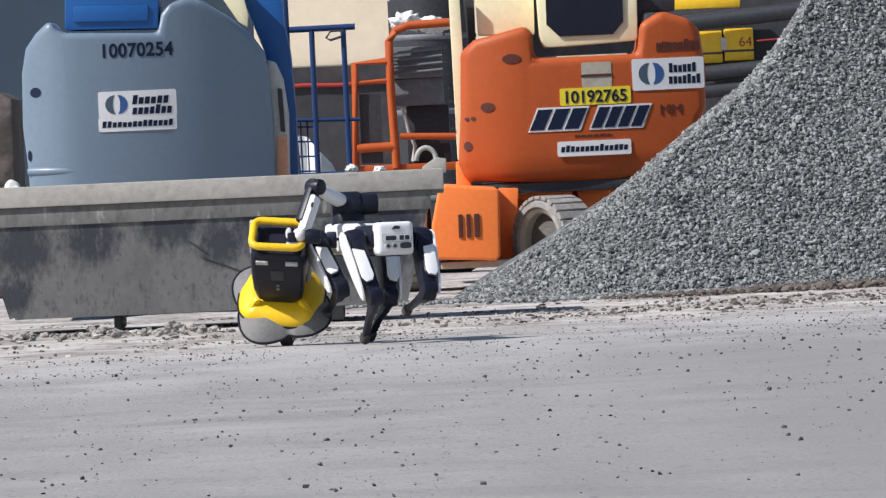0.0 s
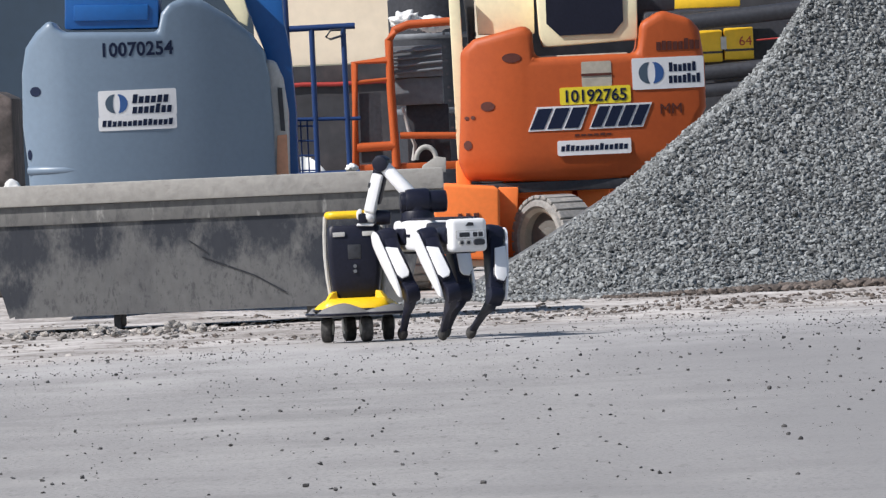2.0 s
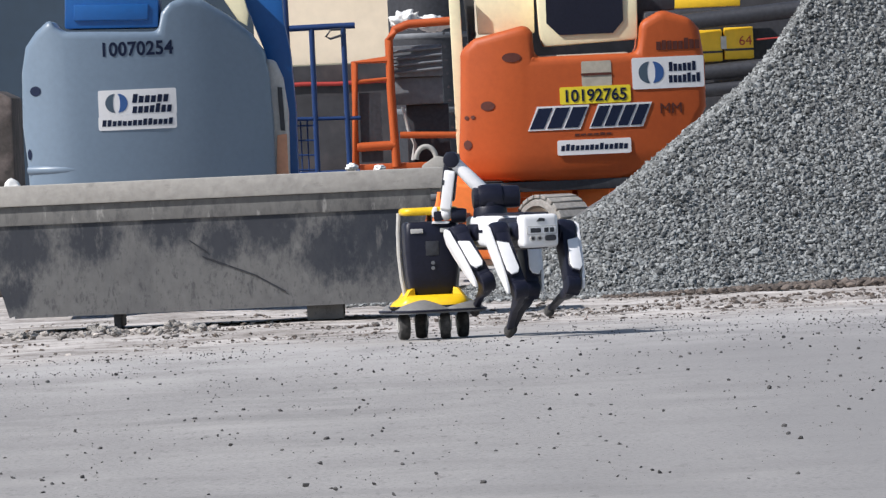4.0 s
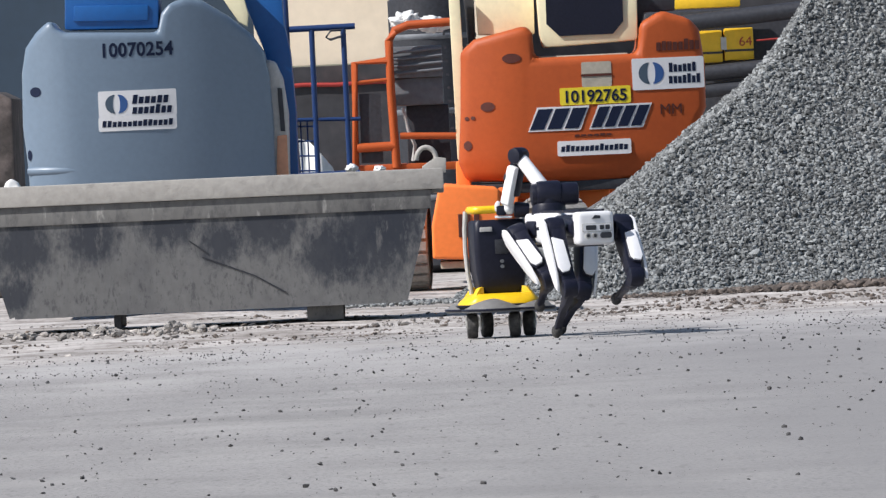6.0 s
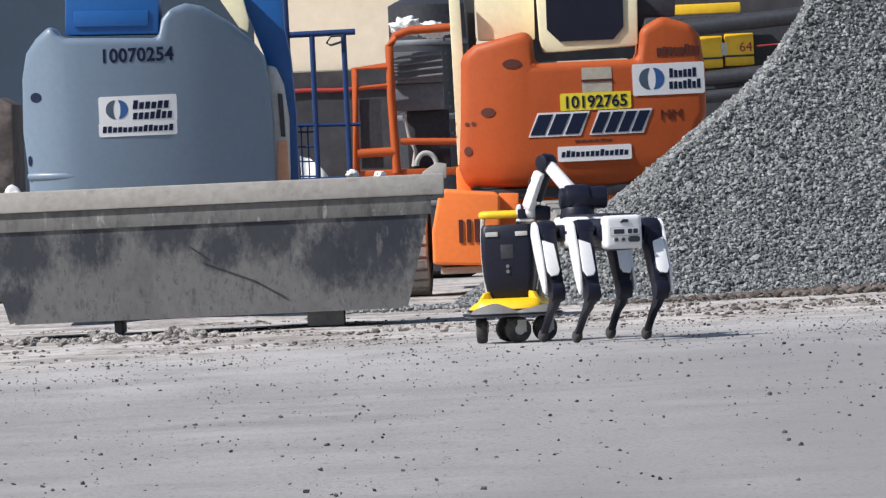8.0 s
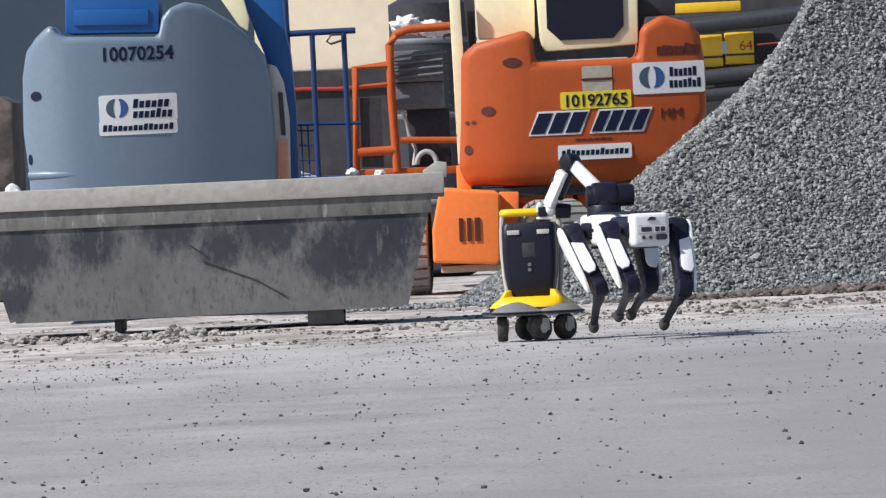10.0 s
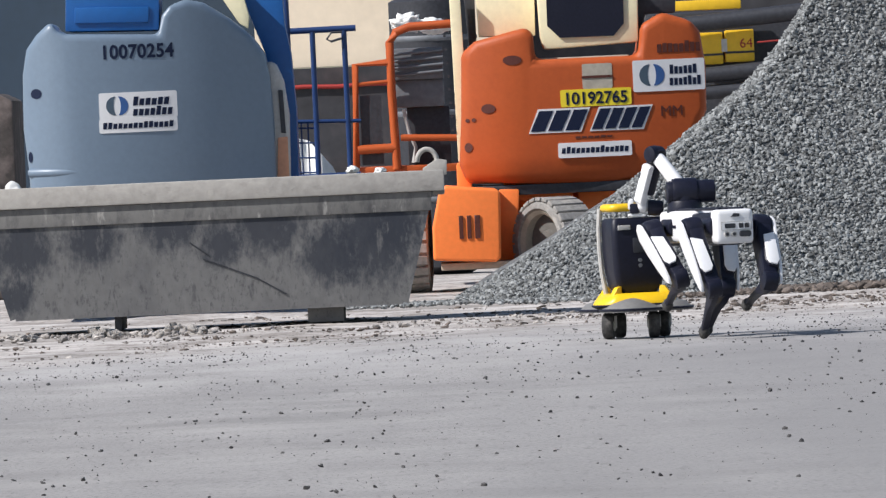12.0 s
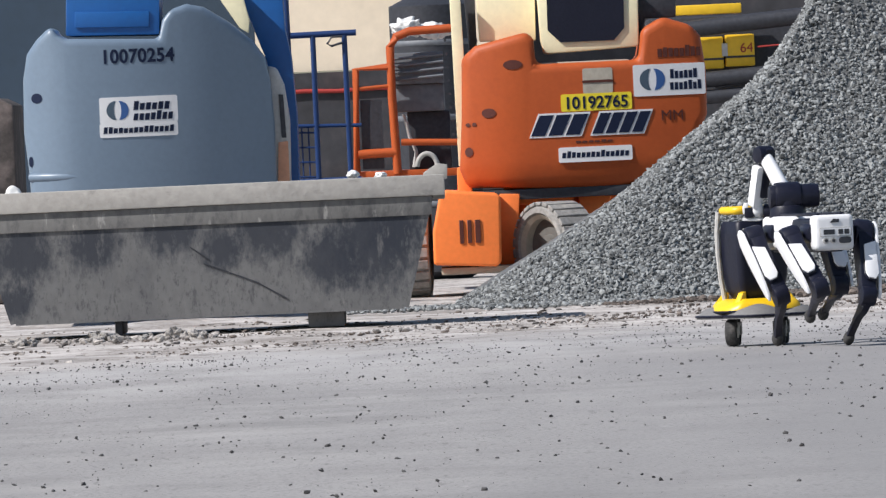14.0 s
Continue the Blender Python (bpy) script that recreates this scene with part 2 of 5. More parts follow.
def lettering(text, size, parent, material, m, bow=None, name="lettering", shear=0.0, bold=0.0, spacing=1.0, wide=1.0):
    """Real letters from the built-in font, as a thin mesh."""
    cu = bpy.data.curves.new(name, "FONT")
    cu.body, cu.size, cu.extrude, cu.align_x, cu.align_y = text, size, 0.0015, "CENTER", "CENTER"
    cu.shear, cu.offset, cu.space_character = shear, bold, spacing
    tmp = new("tmp", cu)
    me = bpy.data.meshes.new_from_object(tmp)
    bpy.data.objects.remove(tmp)
    me.transform(Matrix.Diagonal((wide, 1, 1, 1)))
    if bow:
        me.transform(m)
        for v in me.vertices:
            v.co.y += bow(v.co.x)
        m = Matrix.Identity(4)
    me.materials.clear()
    me.materials.append(material)
    ob = new(name, me)
    ob.parent = parent
    ob.matrix_basis = m
    return tagged(ob)


def bowed(bm, bow, step=0.06):
    """Cuts a mesh into upright strips and bends it by bow(x) in depth."""
    xs = [v.co.x for v in bm.verts]
    k = int((max(xs) - min(xs)) / step)
    for i in range(1, k + 1):
        x = min(xs) + (max(xs) - min(xs)) * i / (k + 1)
        bmesh.ops.bisect_plane(bm, geom=bm.verts[:] + bm.edges[:] + bm.faces[:], plane_co=(x, 0, 0), plane_no=(1, 0, 0))
    for v in bm.verts:
        v.co.y += bow(v.co.x)
    return bm


def thing(name, label, category, m=None, group="", kind=""):
    ob = new(name)
    ob.empty_display_size = 0.2
    if m is not None:
        ob.matrix_basis = m
    return tagged(ob, label, category, group, kind)




def torus_of(profile, n=40, m=None):
    """Turns a closed (radius, height) outline round z, open in the middle."""
    b = bmesh.new()
    rings = [[b.verts.new((r * math.cos(2 * math.pi * j / n), r * math.sin(2 * math.pi * j / n), z)) for j in range(n)] for r, z in profile]
    for a, c in zip(rings, rings[1:] + rings[:1]):
        for j in range(n):
            b.faces.new((a[j], a[(j + 1) % n], c[(j + 1) % n], c[j]))
    bmesh.ops.recalc_face_normals(b, faces=b.faces)
    return merge(None, b, m)


# ---- ground ----
def edge_depth(x):
    """Where the smooth slab ends and loose dirt begins."""
    return 60.6 + 1.1 * x + 0.5 * math.sin(1.3 * x + 0.4) + 0.25 * math.sin(4.1 * x)


def make_ground():
    bm = bmesh.new()
    grid = [-600, -60, -12] + [-5 + 0.25 * i for i in range(41)] + [12, 60, 600]
    deep = [-80, 0, 25] + [30 + 0.5 * i for i in range(121)] + [100, 140, 300, 2500]
    vs = []
    for y in deep:
        row = []
        for x in grid:
            z = 0.0
            if 30 < y < 90 and -5 <= x <= 5:
                k = min(1, max(0, (y - edge_depth(x)) / 2))
                yard = 0.35 if 63.5 < y < 70.5 and x < 1.0 else 1.0
                z = 0.006 * yard * noise.noise((x * 1.3, y * 0.4, 0)) + k * yard * 0.020 * noise.noise((x * 2.1, y * 0.9, 5)) - 0.010 * k
            row.append(bm.verts.new((x, y, z)))
        vs.append(row)
    for a, b in zip(vs, vs[1:]):
        for i in range(len(grid) - 1):
            bm.faces.new((a[i], a[i + 1], b[i + 1], b[i]))
    m = bpy.data.materials.new("yard_ground")
    m.use_nodes = True
    n, l = m.node_tree.nodes, m.node_tree.links
    bs = n["Principled BSDF"]
    bs.inputs["Roughness"].default_value = 0.92
    bs.inputs["Specular IOR Level"].default_value = 0.25
    co = n.new("ShaderNodeTexCoord")
    sep = n.new("ShaderNodeSeparateXYZ")
    l.new(co.outputs["Object"], sep.inputs["Vector"])

    def tex(scale, stretch, detail=6, rough=0.6):
        mp = n.new("ShaderNodeMapping")
        mp.inputs["Scale"].default_value = stretch
        l.new(co.outputs["Object"], mp.inputs["Vector"])
        t = n.new("ShaderNodeTexNoise")
        t.inputs["Scale"].default_value, t.inputs["Detail"].default_value, t.inputs["Roughness"].default_value = scale, detail, rough
        l.new(mp.outputs["Vector"], t.inputs["Vector"])
        return t.outputs["Fac"]

    def calc(op, a, b):
        c = n.new("ShaderNodeMath")
        c.operation = op
        for s, v in zip(c.inputs, (a, b)):
            if isinstance(v, (int, float)):
                s.default_value = v
            else:
                l.new(v, s)
        return c.outputs["Value"]

    def rng(v, a, b, c, d):
        r = n.new("ShaderNodeMapRange")
        for s, q in zip(("From Min", "From Max", "To Min", "To Max"), (a, b, c, d)):
            r.inputs[s].default_value = q
        l.new(v, r.inputs["Value"])
        return r.outputs["Result"]

    def blend(fac, a, b):
        x = n.new("ShaderNodeMix")
        x.data_type = "RGBA"
        for s, v in (("Factor", fac), ("A", a), ("B", b)):
            if isinstance(v, tuple):
                x.inputs[s].default_value = (*v, 1)
            else:
                l.new(v, x.inputs[s])
        return x.outputs["Result"]

    slab = blend(rng(tex(0.8, (1, 0.10, 1)), 0.42, 0.66, 0, 1), (0.340, 0.328, 0.318), (0.268, 0.259, 0.254))
    slab = blend(rng(tex(3.0, (0.35, 0.35, 1)), 0.55, 0.75, 0, 0.5), slab, (0.352, 0.336, 0.324))
    slab = blend(rng(tex(60, (1, 0.3, 1), 3), 0.50, 0.70, 0, 0.8), slab, (0.160, 0.154, 0.152))
    slab = blend(rng(tex(26, (1, 0.16, 1), 5, 0.7), 0.60, 0.70, 0, 0.7), slab, (0.128, 0.124, 0.120))
    slab = blend(rng(tex(18, (1, 0.2, 1), 5, 0.7), 0.60, 0.72, 0, 0.6), slab, (0.448, 0.432, 0.412))
    slab = blend(rng(tex(5.0, (0.5, 0.06, 1), 8, 0.75), 0.58, 0.72, 0, 0.6), slab, (0.184, 0.176, 0.172))
    dirt = blend(rng(tex(1.6, (0.7, 0.22, 1)), 0.40, 0.62, 0, 1), (0.500, 0.465, 0.438), (0.300, 0.275, 0.255))
    dirt = blend(rng(tex(22, (1, 0.25, 1), 4), 0.5, 0.68, 0, 0.8), dirt, (0.160, 0.136, 0.116))
    dirt = blend(rng(tex(3.2, (0.6, 0.16, 1), 8, 0.75), 0.56, 0.68, 0, 0.85), dirt, (0.120, 0.100, 0.084))
    slab = blend(rng(tex(1.0, (0.8, 0.7, 1), 8, 0.6), 0.50, 0.68, 0, 0.5), slab, (0.180, 0.172, 0.168))
    slab = blend(rng(tex(1.6, (0.6, 0.45, 1), 8, 0.6), 0.52, 0.68, 0, 0.5), slab, (0.400, 0.384, 0.368))
    slab = blend(rng(tex(12.0, (1.4, 0.16, 1), 8, 0.75), 0.57, 0.66, 0, 0.75), slab, (0.136, 0.130, 0.126))
    dirt = blend(rng(tex(2.0, (0.7, 0.7, 1), 8, 0.65), 0.48, 0.62, 0, 0.9), dirt, (0.575, 0.545, 0.520))
    dirt = blend(rng(tex(2.6, (0.7, 0.8, 1), 8, 0.65), 0.52, 0.64, 0, 0.8), dirt, (0.160, 0.136, 0.118))
    # slab turns darker towards the right, with a ragged edge
    right_ramp = calc("ADD", sep.outputs["X"], rng(tex(0.9, (1, 0.12, 1)), 0.2, 0.8, -0.5, 0.5))
    slab = blend(rng(right_ramp, 0.1, 1.3, 0, 0.55), slab, (0.220, 0.214, 0.216))
    line = calc("MULTIPLY", sep.outputs["X"], 1.1)
    line = calc("SUBTRACT", calc("SUBTRACT", sep.outputs["Y"], line), 60.6)
    line = calc("ADD", line, rng(tex(1.7, (1, 0.35, 1)), 0.2, 0.8, -2.4, 2.4))
    slab = blend(rng(line, -26, -5, 0.34, 0), slab, (0.212, 0.206, 0.202))
    pale = calc("MULTIPLY", rng(line, -9, -2, 0, 1), rng(tex(1.3, (0.8, 0.3, 1), 6), 0.40, 0.58, 0, 0.55))
    slab = blend(pale, slab, (0.47, 0.455, 0.445))
    l.new(blend(rng(line, -2.6, 2.4, 0, 1), slab, dirt), bs.inputs["Base Color"])
    bn = n.new("ShaderNodeBump")
    bn.inputs["Strength"].default_value, bn.inputs["Distance"].default_value = 0.35, 0.012
    l.new(tex(30, (1, 0.5, 1), 4), bn.inputs["Height"])
    l.new(bn.outputs["Normal"], bs.inputs["Normal"])
    tagged(part("ground", bm, m), "pale grey dusty slab giving way to loose dirt", "ground", kind="structure")


def lumps(name, label, category, spots, material, seed, flat=0.75, detail=1):
    """Many stones in one mesh; each spot is x, y, z, size."""
    rnd = np.random.RandomState(seed)
    b = bmesh.new()
    bmesh.ops.create_icosphere(b, subdivisions=detail, radius=1)
    base = np.array([v.co[:] for v in b.verts])
    faces = np.array([[v.index for v in f.verts] for f in b.faces])
    b.free()
    k = len(base)
    sp = np.array(spots)
    q = rnd.normal(size=(len(sp), 4))
    q /= np.linalg.norm(q, axis=1)[:, None]
    a, x, y, z = q.T
    rot = np.array([[1 - 2 * (y * y + z * z), 2 * (x * y - z * a), 2 * (x * z + y * a)], [2 * (x * y + z * a), 1 - 2 * (x * x + z * z), 2 * (y * z - x * a)], [2 * (x * z - y * a), 2 * (y * z + x * a), 1 - 2 * (x * x + y * y)]]).transpose(2, 0, 1)
    shape = base[None] * (1 + rnd.uniform(-0.36, 0.36, (len(sp), k, 1))) * rnd.uniform(0.5, 1.4, (len(sp), 1, 3))
    v = np.einsum("nij,nkj->nki", rot, shape) * sp[:, None, 3:4]
    v[:, :, 2] *= flat
    v += sp[:, None, :3]
    me = bpy.data.meshes.new(name)
    f = (faces[None] + (np.arange(len(sp)) * k)[:, None, None]).reshape(-1, 3)
    me.from_pydata(v.reshape(-1, 3), [], f)
    me.materials.append(material)
    ob = new(name, me)
    return tagged(ob, label, category, kind="stuff")


# ---- gravel pile ----
PILE = (0.07, 7.5, 70.75, 76.4)


def pile_height(x, y):
    x0, x1, y0, y1 = PILE
    dx, dy_ = min(x - x0, x1 - x), min(y - y0 - 0.30 * max(0.0, x - 0.7), y1 - y)
    r = 1.3
    if dx < r and dy_ < r:
        d = r - math.hypot(r - dx, r - dy_)
    else:
        d = min(dx, dy_)
    d += 0.06 * noise.noise((x * 0.9, y * 0.9, 3)) + 0.03 * noise.noise((x * 3, y * 3, 8))
    return 0.50 * d + 0.085 * d * d + min(0.4, 0.7 * max(0.0, d - 1.75) ** 2) if d > 0 else -0.05


def make_pile():
    bm = bmesh.new()
    st = 0.11
    nx, ny = int(7.0 / st), int(6.2 / st)
    vs = [[bm.verts.new((-0.2 + i * st, 70.4 + j * st, pile_height(-0.2 + i * st, 70.4 + j * st))) for i in range(nx)] for j in range(ny)]
    for a, b in zip(vs, vs[1:]):
        for i in range(nx - 1):
            bm.faces.new((a[i], a[i + 1], b[i + 1], b[i]))
    pile = tagged(part("gravel_pile", bm, GRAVEL_BED), "large heap of loose grey crushed gravel", "gravel pile", kind="stuff")
    rnd = random.Random(4)
    spots = []
    while len(spots) < 68000:
        x, y = rnd.uniform(-0.1, 3.6), rnd.uniform(70.6, 75.2)
        if y - 70.75 > x + 1.5:
            continue
        h = pile_height(x, y)
        if h < 0.0 or h > 2.1:
            continue
        s = rnd.uniform(0.0068, 0.0140) * (1.4 if rnd.random() < 0.12 else 1)
        spots.append((x, y, h + s * rnd.uniform(-0.5, 1.1), s))
    stones = lumps("gravel_stone", "", "", spots, GRAVEL, 7, 0.9)
    stones.parent = pile
    tagged(stones, "angular grey stones")


make_ground()
make_pile()


def about_eye(k):
    """A uniform scale about the point (0, 0, 1.08)."""
    return Matrix.Translation((0, 0, 1.08)) @ Matrix.Diagonal((k, k, k, 1)) @ Matrix.Translation((0, 0, -1.08))


# ---- washout skip ----
def make_skip():
    y0, y1 = 66.85, 68.15
    tl, tr, bl, br, top, bot, rim = -2.53, -0.075, -2.36, -0.235, 0.80, 0.085, 0.114
    skip = thing("skip", "concrete-stained steel washout skip on short skids", "skip", about_eye(66.40 / 66.85))

    def plate(a, b, c, d, thick, bm=None):
        q = bmesh.new()
        vs = [q.verts.new(p) for p in (a, b, c, d)]
        f = q.faces.new(vs)
        r = bmesh.ops.extrude_face_region(q, geom=[f])
        nrm = (Vector(b) - Vector(a)).cross(Vector(d) - Vector(a)).normalized()
        bmesh.ops.translate(q, vec=nrm * thick, verts=[v for v in r["geom"] if isinstance(v, bmesh.types.BMVert)])
        bmesh.ops.recalc_face_normals(q, faces=q.faces)
        return merge(bm, q)

    zt = top - rim
    fin = 0.03
    part("front_panel", plate((bl, y0 + 0.02, bot), (br, y0 + 0.02, bot), (tr, y0, zt), (tl, y0, zt), -fin), SKIP_STEEL, skip, "grey steel panel streaked with dark stains")
    part("back_panel", plate((bl, y1 - 0.02, bot), (br, y1 - 0.02, bot), (tr, y1, zt), (tl, y1, zt), fin), SKIP_STEEL, skip)
    part("end_panel", plate((br, y0 + 0.02, bot), (br, y1 - 0.02, bot), (tr, y1, zt), (tr, y0, zt), 0.03), SKIP_STEEL, skip)
    part("end_panel", plate((bl, y0 + 0.02, bot), (bl, y1 - 0.02, bot), (tl, y1, zt), (tl, y0, zt), -0.03), SKIP_STEEL, skip)
    part("floor_panel", box(bl, br, y0 + 0.02, y1 - 0.02, bot - 0.012, bot + 0.012), SKIP_STEEL, skip)
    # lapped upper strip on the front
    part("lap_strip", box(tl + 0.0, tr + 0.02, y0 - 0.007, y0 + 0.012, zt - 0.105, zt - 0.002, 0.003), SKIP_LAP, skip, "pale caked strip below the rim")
    r = 0.045
    part("front_rim", box(tl - 0.09, tr + 0.095, y0 - 0.026, y0 + r, zt, top, 0.010), SKIP_RIM, skip, "pale square steel rim")
    part("back_rim", box(tl - 0.09, tr + 0.095, y1 - r, y1 + 0.04, zt - 0.03, top - 0.028, 0.012), SKIP_RIM, skip)
    part("end_rim", box(tr - 0.0, tr + 0.095, y0 + r, y1 - r, zt, top - 0.015, 0.012), SKIP_RIM, skip)
    part("end_rim", box(tl - 0.09, tl, y0 + r, y1 - r, zt, top - 0.015, 0.012), SKIP_RIM, skip)
    for x in (-1.80, -0.66):
        part("skid", box(x - (0.02 if x < -1 else 0.10), x + (0.02 if x < -1 else 0.10), y0 + 0.10, y1 - 0.1, -0.0073, bot - 0.012, 0.006), DARK if x < -1 else SKIP_STEEL, skip)
    # lifting lug at the end
    lug = prism([(-0.10, -0.02), (0.03, -0.02), (0.035, 0.06), (-0.02, 0.07), (-0.10, 0.02)], 0, 0.05, 0.006)
    lug = path_tube([(-0.075 + 0.055 * math.cos(a), 0.02, 0.055 + 0.07 * math.sin(a)) for a in [math.pi * i / 10 for i in range(11)]], 0.014, bm=lug)
    part("lifting_lug", lug, SKIP_RIM, skip, "pale lifting lug", pose(tr + 0.08, y0 + 0.35, top - 0.01))
    # gouges in the front panel
    g = None
    for (xa, za), (xb, zb) in (((-1.318, 0.369), (-1.184, 0.317)), ((-1.178, 0.313), (-1.023, 0.251)), ((-1.038, 0.258), (-0.869, 0.157)), ((-1.388, 0.462), (-1.292, 0.393))):
        b = box(0, math.hypot(xb - xa, zb - za), -0.003, 0.004, -0.004, 0.003)
        b.transform(Matrix.Translation((xa, y0 + 0.02 * (1 - (za - bot) / (zt - bot)) - 0.001, za)) @ Matrix.Rotation(-math.atan2(zb - za, xb - xa), 4, "Y"))
        g = merge(g, b)
    part("gouge", g, DARK, skip, "dark scratch")
    return skip


make_skip()


def make_debris():
    rnd = random.Random(11)
    # hardened waste in the skip
    spots = []
    for i in range(260):
        x, y = rnd.uniform(-2.45, -0.10), rnd.uniform(66.55, 67.55)
        spots.append((x, y, 0.70 + 0.02 * rnd.random(), rnd.uniform(0.04, 0.09)))
    lumps("hardened_waste", "broken grey concrete lumps filling the skip", "rubble", spots, SKIP_STEEL, 3, 0.6)
    # clods pushed into long rows by passing wheels
    rows = [(61.9, 1.35, 0.16, 900), (63.0, 1.25, 0.22, 1100), (64.6, 0.9, 0.22, 1100), (65.9, 0.55, 0.3, 1300), (67.4, 0.45, 0.35, 1000), (69.4, 0.25, 0.3, 700)]
    spots, dark = [], []
    for y0, k, wide, count in rows:
        for i in range(count):
            x = rnd.uniform(-2.8, 3.0)
            y = y0 + k * x + 0.35 * noise.noise((x * 0.8, y0, 1)) + rnd.gauss(0, wide)
            if y > 71 or y < edge_depth(x) - 1.2 or noise.noise((x * 1.6, y0 * 3, 4)) < rnd.uniform(-0.35, 0.45):
                continue
            s = 0.003 + 0.018 * rnd.random() ** 4
            (dark if (x > 0.9 and rnd.random() < 0.75) or rnd.random() < 0.38 else spots).append((x, y, s * 0.15 - 0.008, s))
    for i in range(1500):
        x = rnd.uniform(-2.8, 3.0)
        y = edge_depth(x) + abs(rnd.gauss(0, 1)) * 3.0 - 0.6
        s = 0.003 + 0.008 * rnd.random() ** 3
        (dark if rnd.random() < 0.5 else spots).append((x, y, s * 0.2 - 0.006, s))
    for i in range(300):
        x, y = min(-1.25, rnd.gauss(-1.6, 0.35)), rnd.gauss(65.4, 0.35)
        s = 0.006 + 0.020 * rnd.random() ** 3
        spots.append((x, y, s * 0.3 - 0.006, s))
    # dark soil ridge in front of the heap
    for i in range(3600):
        x = rnd.uniform(0.9, 3.0)
        y = 69.9 + 0.25 * noise.noise((x * 1.2, 0, 6)) + rnd.gauss(0, 0.22)
        s = (0.008 + 0.024 * rnd.random() ** 2) * min(1.2, 0.35 + (x - 0.9) * 0.55)
        dark.append((x, y, s * 0.6, s))
    lumps("dirt_clod", "loose pale brown dirt clods in rows", "rubble", spots, CLOD, 5, 0.5)
    lumps("soil_clod", "dark brown soil crumbs along the heap", "soil", dark, SOIL, 15, 0.6)
    # loose stones by the toe of the heap
    spots = []
    for i in range(3600):
        x = rnd.uniform(-0.7, 3.0)
        y = 70.9 - abs(rnd.gauss(0, 0.4)) + 0.3 * rnd.random()
        if x < 0.2:
            y += 0.6
        spots.append((x, y, 0.004, rnd.uniform(0.008, 0.018)))
    lumps("loose_gravel", "scattered grey gravel stones", "gravel", spots, GRAVEL, 9, 0.8)
    # dark pebbles over the slab
    spots = []
    for i in range(13000):
        y = 33 + 29 * rnd.random() ** 0.7
        x = rnd.uniform(-0.046, 0.046) * y
        if y > edge_depth(x) or noise.noise((x * 2.2, y * 0.45, 2)) < rnd.uniform(-0.55, 0.25):
            continue
        s = 0.0009 + 0.0080 * rnd.random() ** 15
        spots.append((x, y, s * 0.4, s))
    for i in range(3600):
        x = rnd.uniform(-2.6, 2.6)
        y = edge_depth(x) + 0.4 - abs(rnd.gauss(0, 3.2))
        if y < 34 or noise.noise((x * 0.9, y * 0.5, 12)) < rnd.uniform(-0.5, 0.4):
            continue
        s = 0.0014 + 0.0040 * rnd.random() ** 4
        spots.append((x, y, s * 0.4, s))
    for y0, k, count in ((52.5, 0.9, 160), (49.2, 1.2, 120), (55.5, 0.7, 220), (57.6, 0.5, 260), (45.0, 1.0, 60)):
        for i in range(count):
            x = rnd.uniform(-0.046, 0.046) * y0
            if noise.noise((x * 1.4, y0, 3)) < rnd.uniform(-0.4, 0.5):
                continue
            s = 0.0016 + 0.005 * rnd.random() ** 4
            spots.append((x, y0 + k * x + rnd.gauss(0, 0.22), s * 0.4, s))
    lumps("pebble", "small dark stones scattered on the slab", "pebbles", spots, PEBBLE, 6, 0.8)


make_debris()


def make_rubble():
    """Broken pale lumps lying in front of the skip, each its own thing."""
    rnd = random.Random(21)
    shapes = []
    for k in range(5):
        q = bmesh.new()
        bmesh.ops.create_icosphere(q, subdivisions=3, radius=1)
        for v in q.verts:
            v.co *= 1 + 0.7 * noise.noise(v.co * 1.2 + Vector((k * 7, 0, 0))) + 0.38 * noise.noise(v.co * 3.1 + Vector((0, k * 5, 0)))
        me = bpy.data.meshes.new("rubble_lump")
        q.to_mesh(me)
        q.free()
        me.materials.append(LUMP)
        shapes.append(me)
    spots = [(-2.282, 64.810, 0.045), (-2.212, 64.970, 0.034), (-1.847, 65.400, 0.045), (-1.922, 66.460, 0.035), (-1.756, 64.830, 0.03), (-1.482, 65.330, 0.05), (-1.436, 65.730, 0.035), (-1.335, 64.780, 0.045), (-1.294, 65.020, 0.03), (-1.517, 64.230, 0.03)]
    spots += [(min(-1.32, rnd.gauss(-1.65, 0.3)), rnd.gauss(65.3, 0.4), rnd.uniform(0.012, 0.026)) for i in range(22)]
    for x, y, r in spots:
        r *= 0.8
        ob = new("rubble_lump", rnd.choice(shapes))
        ob.matrix_basis = pose(x, y, r * 0.35, rnd.uniform(-25, 25), rnd.uniform(-25, 25), rnd.uniform(0, 360)) @ Matrix.Diagonal((r * 1.3, r, r * 0.75, 1))
        tagged(ob, "pale broken concrete lump on the dirt", "rubble", "rubble in front of the skip")


make_rubble()


def rock():
    b = bmesh.new()
    bmesh.ops.create_icosphere(b, subdivisions=3, radius=0.05)
    for v in b.verts:
        v.co *= 1 + 0.5 * noise.noise(v.co * 22)
    return b


tagged(part("concrete_lump", rock(), PLASTIC_BAG, None, "", pose(-2.33, 66.75, 0.79)), "pale lump of set concrete on the skip", "rubble")


# ---- stickers ----
def decal(parent, a, c, y, bow, material=None, label=""):
    """A thin rounded sheet from corner a to corner c on a face that looks to -y."""
    return part("sticker", bowed(prism(rounded((a[0] + c[0]) / 2, (a[1] + c[1]) / 2, abs(c[0] - a[0]) / 2, abs(c[1] - a[1]) / 2, 0.012), y - 0.004, y + 0.01), bow), material or STICKER, parent, label)


